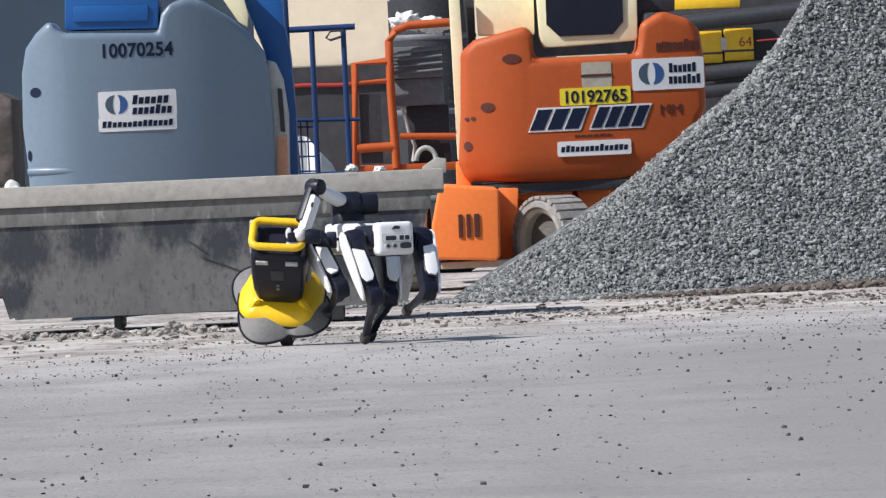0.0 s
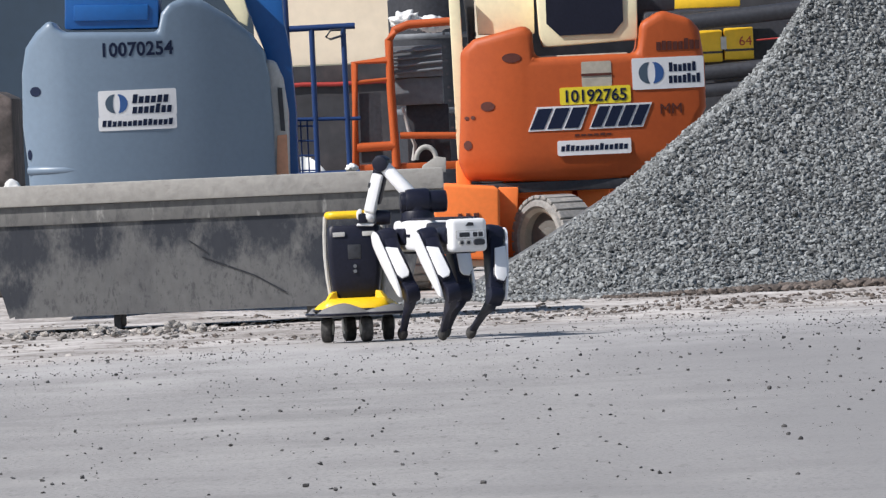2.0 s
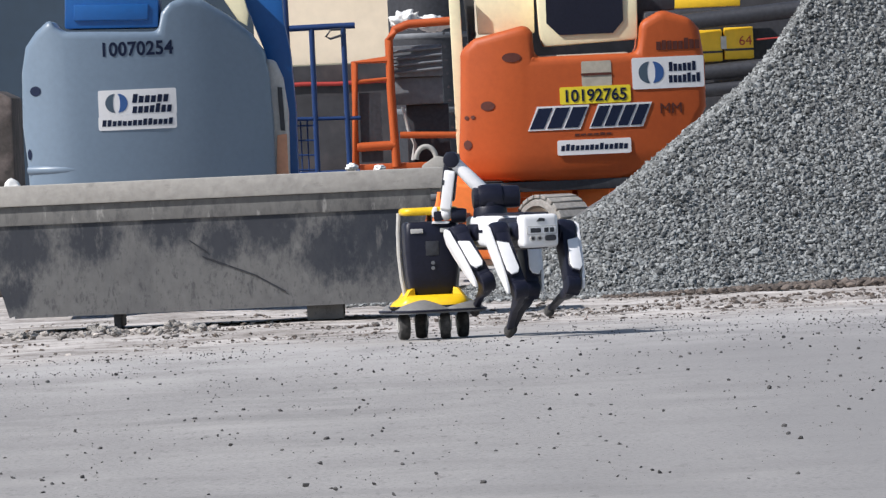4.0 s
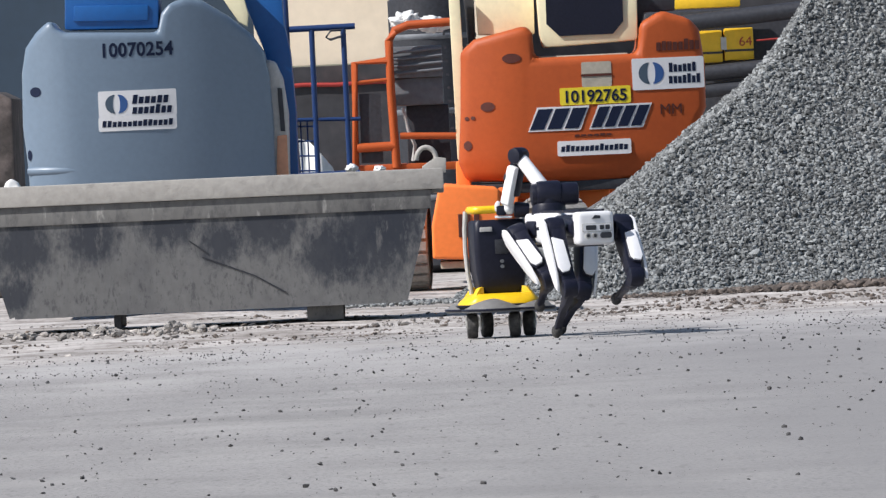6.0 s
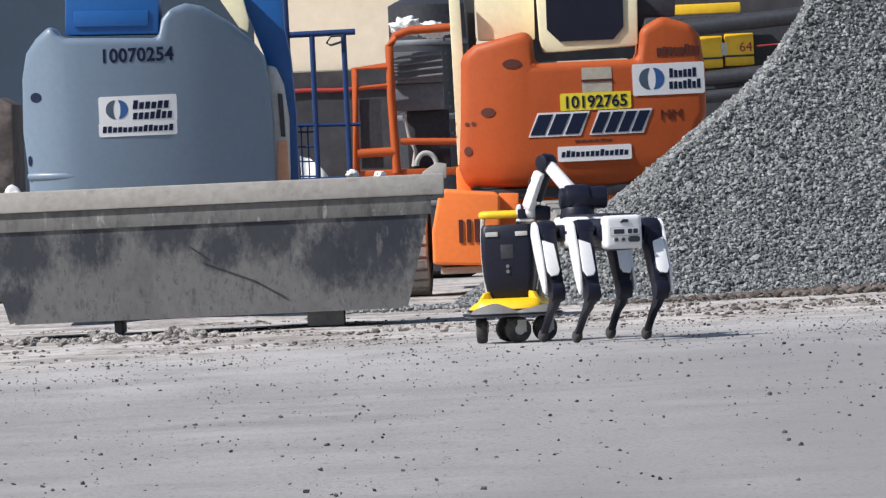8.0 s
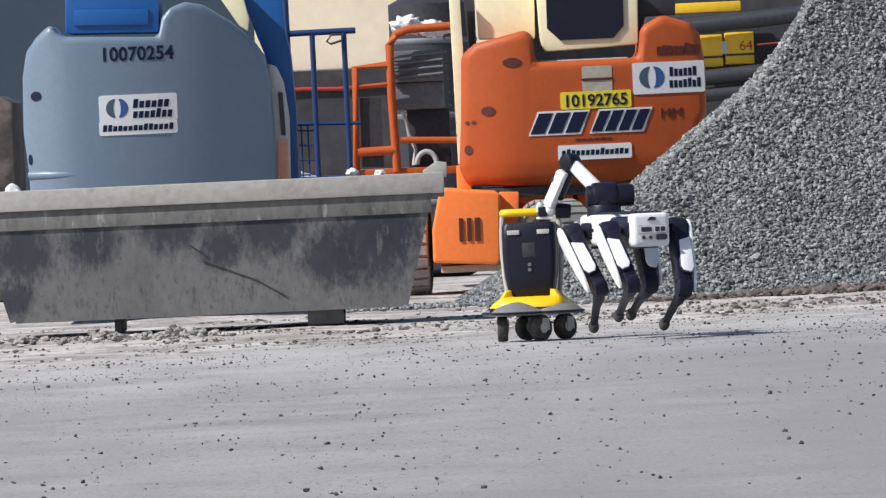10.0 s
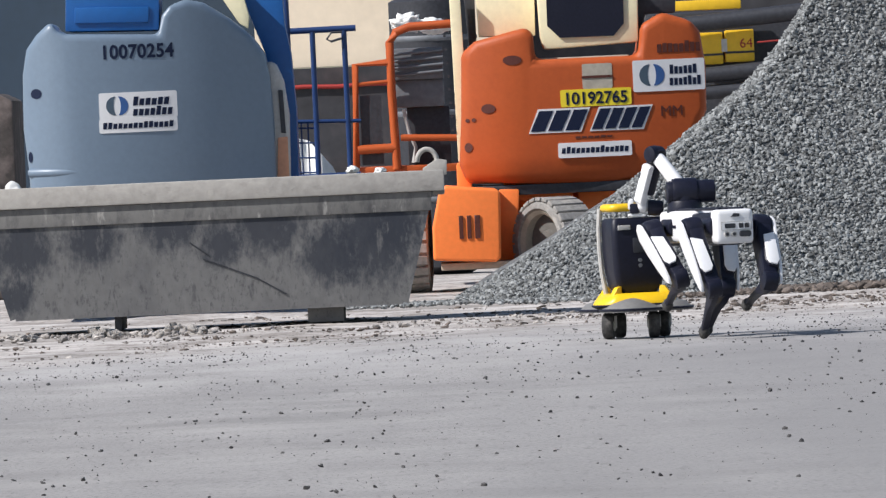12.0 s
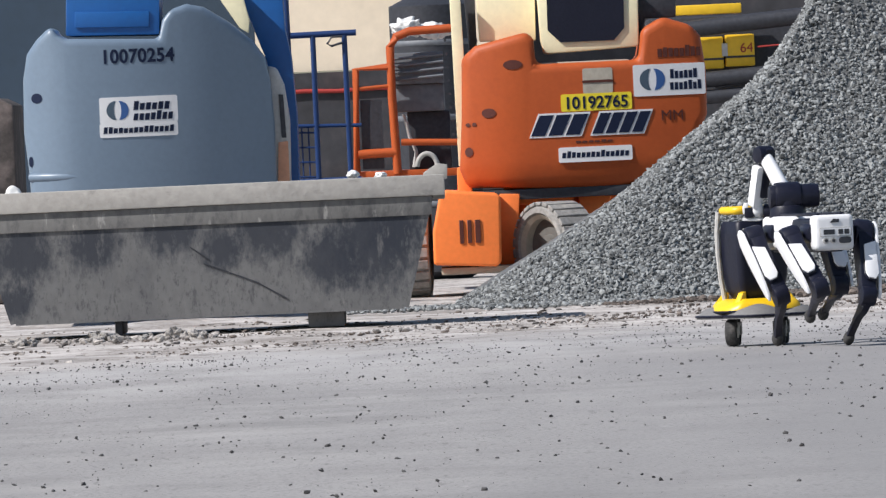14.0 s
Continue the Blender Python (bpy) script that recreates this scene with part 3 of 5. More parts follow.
def ring_mark(parent, cx, cz, r, y, bow):
    """Two crossing round blades and grey word bars, the rental mark as plain shapes."""
    for sgn, mt in ((-1, INK_TEAL), (1, INK_BLUE)):
        out = []
        for i in range(15):
            a = radians(-90 + 180 * i / 14)
            out.append((cx + sgn * (0.18 * r + r * math.cos(a)), cz + r * math.sin(a)))
        for i in range(13):
            a = radians(78 - 156 * i / 12)
            out.append((cx + sgn * (0.10 * r + 0.28 * r * math.cos(a)), cz + 0.93 * r * math.sin(a)))
        part("round_mark", bowed(prism(out, y - 0.0015, y + 0.002), bow), mt, parent)


def bars(parent, x0, x1, zc, h, y, bow, n, material, seed, slant=0.0, name="word_bar"):
    """A word as a row of plain bars."""
    rnd = random.Random(seed)
    b = None
    w = (x1 - x0) / n
    for i in range(n):
        hh = h * rnd.choice((0.75, 1.0, 0.8, 0.85))
        a = x0 + w * (i + 0.08)
        c = x0 + w * (i + 0.84)
        b = prism([(a, zc - h / 2), (c, zc - h / 2), (c + slant * hh, zc - h / 2 + hh), (a + slant * hh, zc - h / 2 + hh)], y - 0.0015, y + 0.002, bm=b)
    tagged(part(name, bowed(b, bow, 9), material, parent), kind="stuff")


# ---- grey and blue boom lift ----
LIFT_BACK = 1.045


def make_grey_lift():
    y = 68.3
    lift = thing("grey_boom_lift", "grey and blue telescopic boom lift with rental stickers", "boom lift", about_eye(LIFT_BACK))
    hood = prism([(-2.299, 0.744), (-2.302, 0.887), (-2.323, 1.125), (-2.315, 1.426), (-2.287, 1.567), (-2.226, 1.649), (-2.141, 1.722), (-2.108, 1.669), (-2.065, 1.645), (-1.541, 1.622), (-1.520, 1.725), (-1.473, 1.783), (-1.383, 1.811), (-1.289, 1.791), (-1.154, 1.702), (-1.032, 1.596), (-0.961, 1.491), (-0.932, 1.363), (-0.920, 1.141), (-0.918, 0.682)], y, y + 0.95, 0.05, 4)
    cx = -2.016, 1.190

    def bow(x):
        return (1.5 if x < cx[0] else 0.30) * (x - cx[0]) ** 2

    hood = bowed(hood, bow, 0.05)
    body = part("counterweight", hood, GREY_PAINT, lift, "smooth grey-blue moulded counterweight")
    lip = []
    for i in range(9):
        k = i / 8
        px, pz = (-2.293, 0.877)[0] * (1 - k) + (-1.872, 0.867)[0] * k, (-2.293, 0.877)[1] * (1 - k) + (-1.872, 0.867)[1] * k
        lip.append((px, y + bow(px) + 0.014 + 0.03 * k * k, pz))
    part("lower_lip", path_tube(lip, 0.026, 14), GREY_PAINT, body)
    for (px, pz), r, h in (((-2.241, 1.318), 0.031, 0.028), ((-2.289, 0.965), 0.012, 0.03)):
        b = prism([(px + r * math.cos(2 * math.pi * i / 20), pz + h * math.sin(2 * math.pi * i / 20)) for i in range(20)], y - 0.003, y + 0.02)
        part("lifting_eye", bowed(b, bow, 0.03), INK, body, "dark round hole")
    fy = y
    decal(body, (-1.890, 1.305), (-1.454, 1.156), fy, bow, label="white rental sticker")
    ring_mark(body, *(-1.789, 1.231), 0.053, fy - 0.004, bow)
    bars(body, (-1.704, 1.237)[0], (-1.497, 1.256)[0], (-1.601, 1.254)[1], 0.05, fy - 0.004, bow, 6, INK, 1, 0.15)
    bars(body, (-1.706, 1.183)[0], (-1.481, 1.198)[0], (-1.595, 1.197)[1], 0.05, fy - 0.004, bow, 7, INK, 2, 0.15)
    decal(body, (-1.894, 1.160), (-1.457, 1.080), fy, bow, label="white sticker strip")
    bars(body, (-1.876, 1.130)[0], (-1.478, 1.112)[0], (-1.677, 1.121)[1], 0.036, fy - 0.004, bow, 14, INK, 3, 0.12)
    cxz = -1.665, 1.529
    lettering("10070254", 0.106, body, INK, pose(cxz[0], fy - 0.001, cxz[1], 90, 0, 0), bow, bold=0.003, wide=0.92, spacing=1.06)
    fx = -1.722, 1.383
    bars(body, fx[0] - 0.19, fx[0] + 0.19, fx[1], 0.09, fy + 0.0045, bow, 5, INK_FADED, 8, 0.2, "faded_mark")
    # rear side cover
    side = prism([(-0.985, 0.682), (-0.950, 1.448), (-0.900, 1.433), (-0.860, 1.336), (-0.837, 1.138), (-0.848, 0.676)], 68.75, 69.25, 0.03, 3)
    cover = part("side_cover", side, RAIL_GREY, lift, "pale grey side cover")
    part("vent_slot", prism([(-0.891, 1.283), (-0.865, 1.279), (-0.857, 1.036), (-0.883, 1.038)], 68.738, 68.79), DARK, cover)
    part("kick_panel", prism([(-0.903, 1.013), (-0.849, 1.017), (-0.849, 0.788), (-0.916, 0.791)], 68.74, 68.79), FADED_ORANGE, cover, "faded orange panel")
    # blue hood on top
    hood2 = part("control_hood", prism([(-2.063, 1.659), (-2.049, 1.953), (-1.524, 1.930), (-1.537, 1.645)], 68.42, 69.2, 0.015), BLUE_PAINT, lift, "blue steel hood")
    part("hood_panel", prism([(-2.010, 1.703), (-2.006, 1.792), (-1.589, 1.780), (-1.593, 1.691)], 68.405, 68.44, 0.008), BLUE_PAINT, hood2)
    # mast
    part("mast", prism([(-1.107, 1.890), (-0.853, 1.878), (-0.844, 1.653), (-0.816, 1.491), (-0.798, 1.168), (-0.801, 0.670), (-0.904, 0.674), (-0.964, 1.497)], 69.4, 69.7, 0.015), BLUE_PAINT, lift, "blue riser mast")
    part("boom_section", prism([(-1.243, 1.895), (-1.083, 1.887), (-1.043, 1.709), (-1.052, 1.636), (-1.102, 1.670)], 69.28, 69.39, 0.01), CREAM, lift, "cream boom section")
    # platform rails
    py = 70.1
    for a, c, r in (((-0.844, 1.853), (-0.838, 0.976), 0.018), ((-0.825, 1.618), (-0.448, 1.621), 0.018), ((-0.698, 1.625), (-0.697, 0.709), 0.016), ((-0.517, 1.617), (-0.512, 0.701), 0.016), ((-0.816, 1.098), (-0.440, 1.088), 0.011), ((-0.831, 0.774), (-0.454, 0.776), 0.02)):
        part("rail", tube((a[0], py, a[1]), (c[0], py, c[1]), r), BLUE_DARK, lift)
    part("rail_loop", path_tube([(x, py - 0.03, z) for x, z in ((-0.527, 1.602), (-0.589, 1.601), (-0.616, 1.563), (-0.591, 1.549), (-0.529, 1.566))], 0.007), DARK, lift)
    for i in range(5):
        z = 1.06 - 0.085 * i
        part("mesh_wire", tube((-0.805, py + 0.02, z), (-0.69, py + 0.02, z - 0.004), 0.005, n=6), BLUE_DARK, lift)
    for i in range(3):
        x = -0.785 + 0.038 * i
        part("mesh_wire", tube((x, py + 0.03, 1.09), (x, py + 0.03, 0.71), 0.005, n=6), BLUE_DARK, lift)
    part("chassis", box(-2.4, -0.9, 68.45, 72.8, 0.32, 0.60, 0.03), BLUE_PAINT, lift)
    for x in (-2.2, -1.1):
        for yy in (71.2, 72.4):
            wheel = part("wheel", lathe([(0.16, -0.11), (0.31, -0.11), (0.34, -0.08), (0.34, 0.08), (0.31, 0.11), (0.16, 0.11)], m=pose(0, 0, 0, 90, 0, 0)), TYRE, lift, "", pose(x, yy, 0.387))
            part("hub", tube((0, -0.10, 0), (0, 0.10, 0), 0.17), HUB, wheel)


make_grey_lift()


# ---- orange boom lift ----
def make_wheel(parent, x, y, r, w, turn):
    prof = [(r * 0.74, -w * 0.8), (r * 0.80, -w), (r * 0.92, -w), (r * 0.98, -w * 0.75), (r, -w * 0.4), (r, w * 0.4), (r * 0.98, w * 0.75), (r * 0.92, w), (r * 0.80, w), (r * 0.74, w * 0.8)]
    wheel = part("wheel", torus_of(prof, 40, m=pose(0, 0, 0, 90, 0, 0)), TYRE, parent, "dusty grey tyre", pose(x, y, r, 0, 0, turn))
    tread = None
    for i in range(26):
        a = 2 * math.pi * i / 26
        b = box(-0.028, 0.028, -w * 0.95, w * 0.95, r - 0.01, r + 0.014, 0.004, 1)
        tread = merge(tread, b, Matrix.Rotation(a, 4, "Y"))
    part("tread", tread, TYRE, wheel)
    part("rim", torus_of([(r * 0.66, w * 0.75), (r * 0.75, w * 0.92), (r * 0.75, -w * 0.8), (r * 0.66, -w * 0.7)], 36, m=pose(0, 0, 0, 90, 0, 0)), HUB, wheel, "pale rim")
    part("hub", lathe([(r * 0.70, -w * 0.2), (r * 0.68, w * 0.35), (r * 0.30, w * 0.30), (r * 0.26, w * 0.55), (r * 0.08, w * 0.58)], 28, m=pose(0, 0, 0, 90, 0, 0)), RUST_HUB, wheel, "dull brown hub")


def make_orange_lift():
    y = 76.9
    lift = thing("orange_boom_lift", "orange articulated boom lift with cream boom and rental stickers", "boom lift", pose(0, 0, 0))
    hull = prism([(0.168, 0.660), (0.124, 0.776), (0.149, 1.096), (0.166, 1.480), (0.251, 1.554), (0.590, 1.632), (0.623, 1.580), (0.630, 1.423), (1.279, 1.422), (1.302, 1.614), (1.441, 1.686), (1.623, 1.628), (1.677, 1.554), (1.703, 1.346), (1.698, 1.061), (1.599, 0.852), (1.431, 0.681), (1.143, 0.616)], y, y + 1.4, 0.06, 4)
    cx = 0.55

    def bow(x):
        return (0.6 if x < cx else 0.09) * (x - cx) ** 2

    hull = bowed(hull, bow, 0.05)
    for z in (0.82, 0.77, 0.72, 0.67):
        bmesh.ops.bisect_plane(hull, geom=hull.verts[:] + hull.edges[:] + hull.faces[:], plane_co=(0, 0, z), plane_no=(0, 0, 1))
    for v in hull.verts:
        if v.co.z < 0.86:
            v.co.y += 1.1 * (0.86 - v.co.z) ** 2
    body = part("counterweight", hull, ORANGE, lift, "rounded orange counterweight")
    fy = y - 0.001

    def bend(x):
        return fy + bow(x)

    for (X, Z), rx in (((0.321, 1.127), 0.045), ((0.484, 1.426), 0.06), ((0.186, 0.887), 0.026), ((0.186, 1.058), 0.014), ((0.226, 1.060), 0.014)):
        b = prism([(X + rx * math.cos(2 * math.pi * i / 20), Z + (0.03 if rx > 0.02 else 0.012) * math.sin(2 * math.pi * i / 20)) for i in range(20)], fy - 0.003, fy + 0.01)
        bowed(b, bow, 0.03)
        part("recess", b, INK_BROWN, body, "dark recessed hole")
    decal(body, (1.240, 1.389), (1.695, 1.190), fy, bow, label="white rental sticker")
    ring_mark(body, *(1.361, 1.294), 0.068, fy - 0.004, bow)
    bars(body, (1.472, 1.321)[0], (1.648, 1.328)[0], (1.562, 1.325)[1], 0.058, fy - 0.004, bow, 6, INK, 4, 0.0)
    bars(body, (1.469, 1.250)[0], (1.673, 1.255)[0], (1.573, 1.253)[1], 0.058, fy - 0.004, bow, 7, INK, 5, 0.0)
    decal(body, (0.778, 1.224), (1.226, 1.115), fy, bow, STICKER_YELLOW, "yellow number sticker")
    nx = 1.000, 1.164
    lettering("10192765", 0.105, body, INK, pose(nx[0], fy - 0.006, nx[1], 90, 0, 0), bow, bold=0.002, wide=0.97)
    decal(body, (0.921, 1.382), (1.110, 1.223), fy + 0.002, bow, HUB, "worn tan label")
    decal(body, (0.917, 1.307), (1.113, 1.291), fy - 0.002, bow, INK_BROWN)
    # slanted maker's word as plain blocks with pale edges
    z0, z1 = (0.589, 0.969)[1], (0.594, 1.097)[1]
    for x0, x1, n in (((0.581, 0.969)[0], (0.909, 0.954)[0], 3), ((0.966, 0.970)[0], (1.301, 0.955)[0], 4)):
        w = (x1 - x0) / n
        for i in range(n):
            a, c = x0 + w * i, x0 + w * (i + 0.86)
            sl = 0.055
            part("word_block", bowed(prism([(a - 0.012, z0 - 0.012), (c + 0.006, z0 - 0.012), (c + sl + 0.014, z1 + 0.012), (a + sl - 0.004, z1 + 0.012)], fy - 0.003, fy + 0.01), bow), STICKER, body)
            part("word_block", bowed(prism([(a, z0), (c - 0.006, z0), (c + sl, z1), (a + sl + 0.004, z1)], fy - 0.006, fy - 0.002), bow), INK, body, "dark navy slanted block")
    mx = 1.477, 1.061
    lettering("MM", 0.095, body, INK_BROWN, pose(mx[0], fy - 0.002, mx[1], 90, 0, 0), bow)
    px_ = 1.538, 1.468
    bars(body, px_[0] - 0.14, px_[0] + 0.14, px_[1], 0.07, fy - 0.001, bow, 8, INK_BROWN, 6)
    decal(body, (0.749, 0.890), (1.215, 0.795), fy, bow, label="white sticker strip")
    bars(body, (0.768, 0.847)[0], (1.195, 0.827)[0], (0.982, 0.844)[1], 0.042, fy - 0.004, bow, 14, INK, 7, 0.12)
    tx = 0.979, 0.923
    bars(body, tx[0] - 0.12, tx[0] + 0.12, tx[1], 0.016, fy, bow, 6, INK_BROWN, 17)
    # turntable skirt
    part("skirt", box(0.16, 1.25, y + 0.08, y + 1.4, 0.575, 0.64, 0.01), DARK, lift)
    part("turntable_post", box(0.105, 0.20, y + 0.2, y + 0.6, 0.45, 0.795, 0.02), ORANGE_SUN_RAISED, lift)
    # chassis
    cb = prism([(-0.066, 0.193), (-0.064, 0.398), (-0.015, 0.615), (0.025, 0.655), (0.335, 0.627), (0.370, 0.605), (0.358, 0.195), (0.329, 0.168)], 76.3, 77.6, 0.025, 3)
    ch = part("chassis_box", cb, ORANGE_SUN_RAISED, lift, "bright orange chassis box")
    # embossed maker's mark as plain strokes
    g = None
    ex, ez = 0.165, 0.391
    for x0, x1, za, zb in ((-0.062, -0.036, -0.07, 0.075), (-0.012, 0.014, -0.07, 0.075), (0.036, 0.070, -0.07, 0.075)):
        g = box(ex + x0, ex + x1, 76.29, 76.32, ez + za, ez + zb, 0.002, 1, bm=g)
    part("embossed_mark", g, INK_BROWN, ch)
    part("axle_beam", box(0.36, 1.15, 77.5, 77.9, 0.42, 0.62, 0.02), ORANGE_SUN_RAISED, lift)
    part("side_box", prism([(0.352, 0.169), (0.365, 0.617), (0.493, 0.611), (0.459, 0.172)], 76.95, 77.6, 0.012), ORANGE_SUN_RAISED, lift)
    part("fender", prism([(0.395, 0.651), (0.834, 0.617), (0.830, 0.532), (0.390, 0.544)], 77.12, 77.6, 0.012), ORANGE_SUN_RAISED, lift, "orange fender over the wheel")
    part("corner_box", prism([(0.850, 0.616), (1.070, 0.620), (1.058, 0.343), (0.866, 0.351), (0.874, 0.529)], 77.12, 77.6, 0.015), ORANGE_SUN_RAISED, lift)
    part("underframe", box(-0.02, 0.50, 76.5, 77.5, 0.125, 0.17, 0.01), HUB, lift)
    make_wheel(lift, -0.195, 76.80, 0.31, 0.115, 87)
    make_wheel(lift, 0.70, 76.60, 0.272, 0.13, -54)
    make_wheel(lift, 1.45, 78.1, 0.295, 0.12, -48)
    # booms
    by = 77.3
    part("lower_boom", prism([(0.106, 1.885), (0.174, 1.882), (0.196, 0.800), (0.118, 0.800)], 77.15, 77.35, 0.008), CREAM, lift, "cream boom post")
    for k in range(8):
        bx, bz = 0.066 + 0.004 * k, 1.60 - 0.085 * k
        part("bolt", tube((bx, 77.14, bz), (bx, 77.17, bz), 0.009, n=10), DARK, lift)
    part("boom_link", prism([(0.196, 1.882), (0.267, 1.878), (0.267, 1.556), (0.220, 1.469)], 77.4, 77.5, 0.006), DARK, lift)
    part("boom_cheek", prism([(0.274, 1.878), (0.646, 1.861), (0.640, 1.575), (0.283, 1.584)], 77.25, 77.6, 0.01), CREAM, lift, "cream boom cheek plate")
    head = part("boom_head", prism([(0.658, 1.891), (1.297, 1.862), (1.288, 1.507), (0.689, 1.484), (0.668, 1.570)], 77.05, 77.6, 0.02), CREAM, lift, "cream boom end")
    part("boom_mouth", prism([(0.718, 1.886), (1.205, 1.867), (1.200, 1.628), (1.133, 1.553), (0.794, 1.554), (0.716, 1.632)], 77.035, 77.08), BLACK, head, "dark open boom end")
    part("boom_saddle", box(0.60, 1.22, 77.02, 77.5, 1.36, 1.43, 0.01), HUB, lift)
    part("boom_bracket", prism([(1.288, 1.829), (1.538, 1.818), (1.531, 1.683), (1.335, 1.684), (1.300, 1.543)], 77.2, 77.5, 0.01), DARK, lift)
    part("sticker", prism(rounded(0.252, 1.475, 0.045, 0.055, 0.008), 77.235, 77.25), STICKER, lift)
    part("word_bar", box(0.225, 0.235, 77.228, 77.24, 1.44, 1.50, 0.0), INK_BLUE, lift)
    # basket
    ky = 79.2

    def bar(points, r=0.024):
        part("rail", path_tube([(x, ky, z) for x, z in points], r), ORANGE, basket)

    basket = part("platform_floor", box(-0.58, 0.12, ky, ky + 0.8, 0.735, 0.785, 0.01), ORANGE, lift, "orange platform frame")
    bar([(-0.540, 0.775), (-0.521, 1.449), (-0.282, 1.461)])
    bar([(-0.276, 0.763), (-0.291, 1.263), (-0.291, 1.586), (-0.251, 1.650), (-0.162, 1.683), (0.125, 1.692)], 0.028)
    bar([(-0.245, 0.967), (0.165, 0.949)], 0.022)
    bar([(-0.508, 1.324), (-0.287, 1.336)], 0.012)
    bar([(-0.527, 0.899), (-0.278, 0.903)], 0.03)
    part("gate_panel", box(-0.50, -0.36, ky + 0.02, ky + 0.04, 0.80, 1.25), DARK, basket)
    cons = part("control_console", box(-0.27, 0.05, ky + 0.12, ky + 0.5, 1.16, 1.34, 0.02), GREY_BOX, lift, "grey control console")
    part("tray", box(-0.29, 0.05, ky + 0.08, ky + 0.5, 1.34, 1.545, 0.01), GREY_BOX, cons)
    for i in range(4):
        part("tray_bar", tube((-0.29, ky + 0.06, 1.37 + 0.045 * i), (0.05, ky + 0.06, 1.39 + 0.045 * i), 0.009), GREY_BOX, cons)
    part("pedestal", box(-0.20, 0.08, ky + 0.2, ky + 0.5, 0.78, 1.16, 0.01), DARK, lift)
    part("cable", path_tube([(-0.22, ky + 0.1, 1.15), (-0.19, ky + 0.1, 1.0), (-0.15, ky + 0.1, 0.9), (-0.17, ky + 0.1, 0.8)], 0.012), RAIL_GREY, lift)


make_orange_lift()


def crumple(x, y, z, sx, sz, seed, rough=1.0):
    b = bmesh.new()
    bmesh.ops.create_icosphere(b, subdivisions=4, radius=1)
    for v in b.verts:
        v.co *= 1 + rough * (0.55 * noise.noise(v.co * 2.3 + Vector((seed, 0, 0))) + 0.2 * noise.noise(v.co * 6 + Vector((0, seed, 0))))
    b.transform(Matrix.Translation((x, y, z)) @ Matrix.Diagonal((sx, 0.08, sz, 1)))
    return b


A_, B_ = (-0.177, 1.711), (-0.015, 1.681)
BAG_A, BAG_B = (A_[0], 79.75, A_[1]), (B_[0], 79.75, B_[1])
tagged(part("plastic_bag", crumple(*BAG_A, 0.09, 0.06, 1), PLASTIC_BAG), "crumpled pale plastic bag in the basket", "bag")
tagged(part("plastic_bag", crumple(*BAG_B, 0.10, 0.05, 5), PLASTIC_BAG), "crumpled pale plastic bag in the basket", "bag")
TX, TZ = -0.855, 0.795
tarp = prism([(0, 0), (0.02, 0.6), (0.0, TZ + 0.21), (0.06, TZ + 0.20), (0.11, TZ + 0.13), (0.20, TZ + 0.03), (0.26, TZ - 0.10), (0.27, 0.5), (0.30, 0)], -0.015, 0.015, 0.006)
bowed(tarp, lambda x: 0.03 * math.sin(x * 38), 0.02)
TARP = tagged(part("white_tarp", tarp, PLASTIC_BAG, None, "", pose(TX, 74.6, 0)), "white tarp flapping behind the skip", "tarp")
for i, (x, z) in enumerate(((-0.480, 0.822), (-0.327, 0.808))):
    tagged(part("plastic_scrap", crumple(x, 67.0, z - 0.004, 0.034, 0.024, 9 + 4 * i, 0.45), PLASTIC_BAG), "white plastic scrap lying on the skip", "debris")


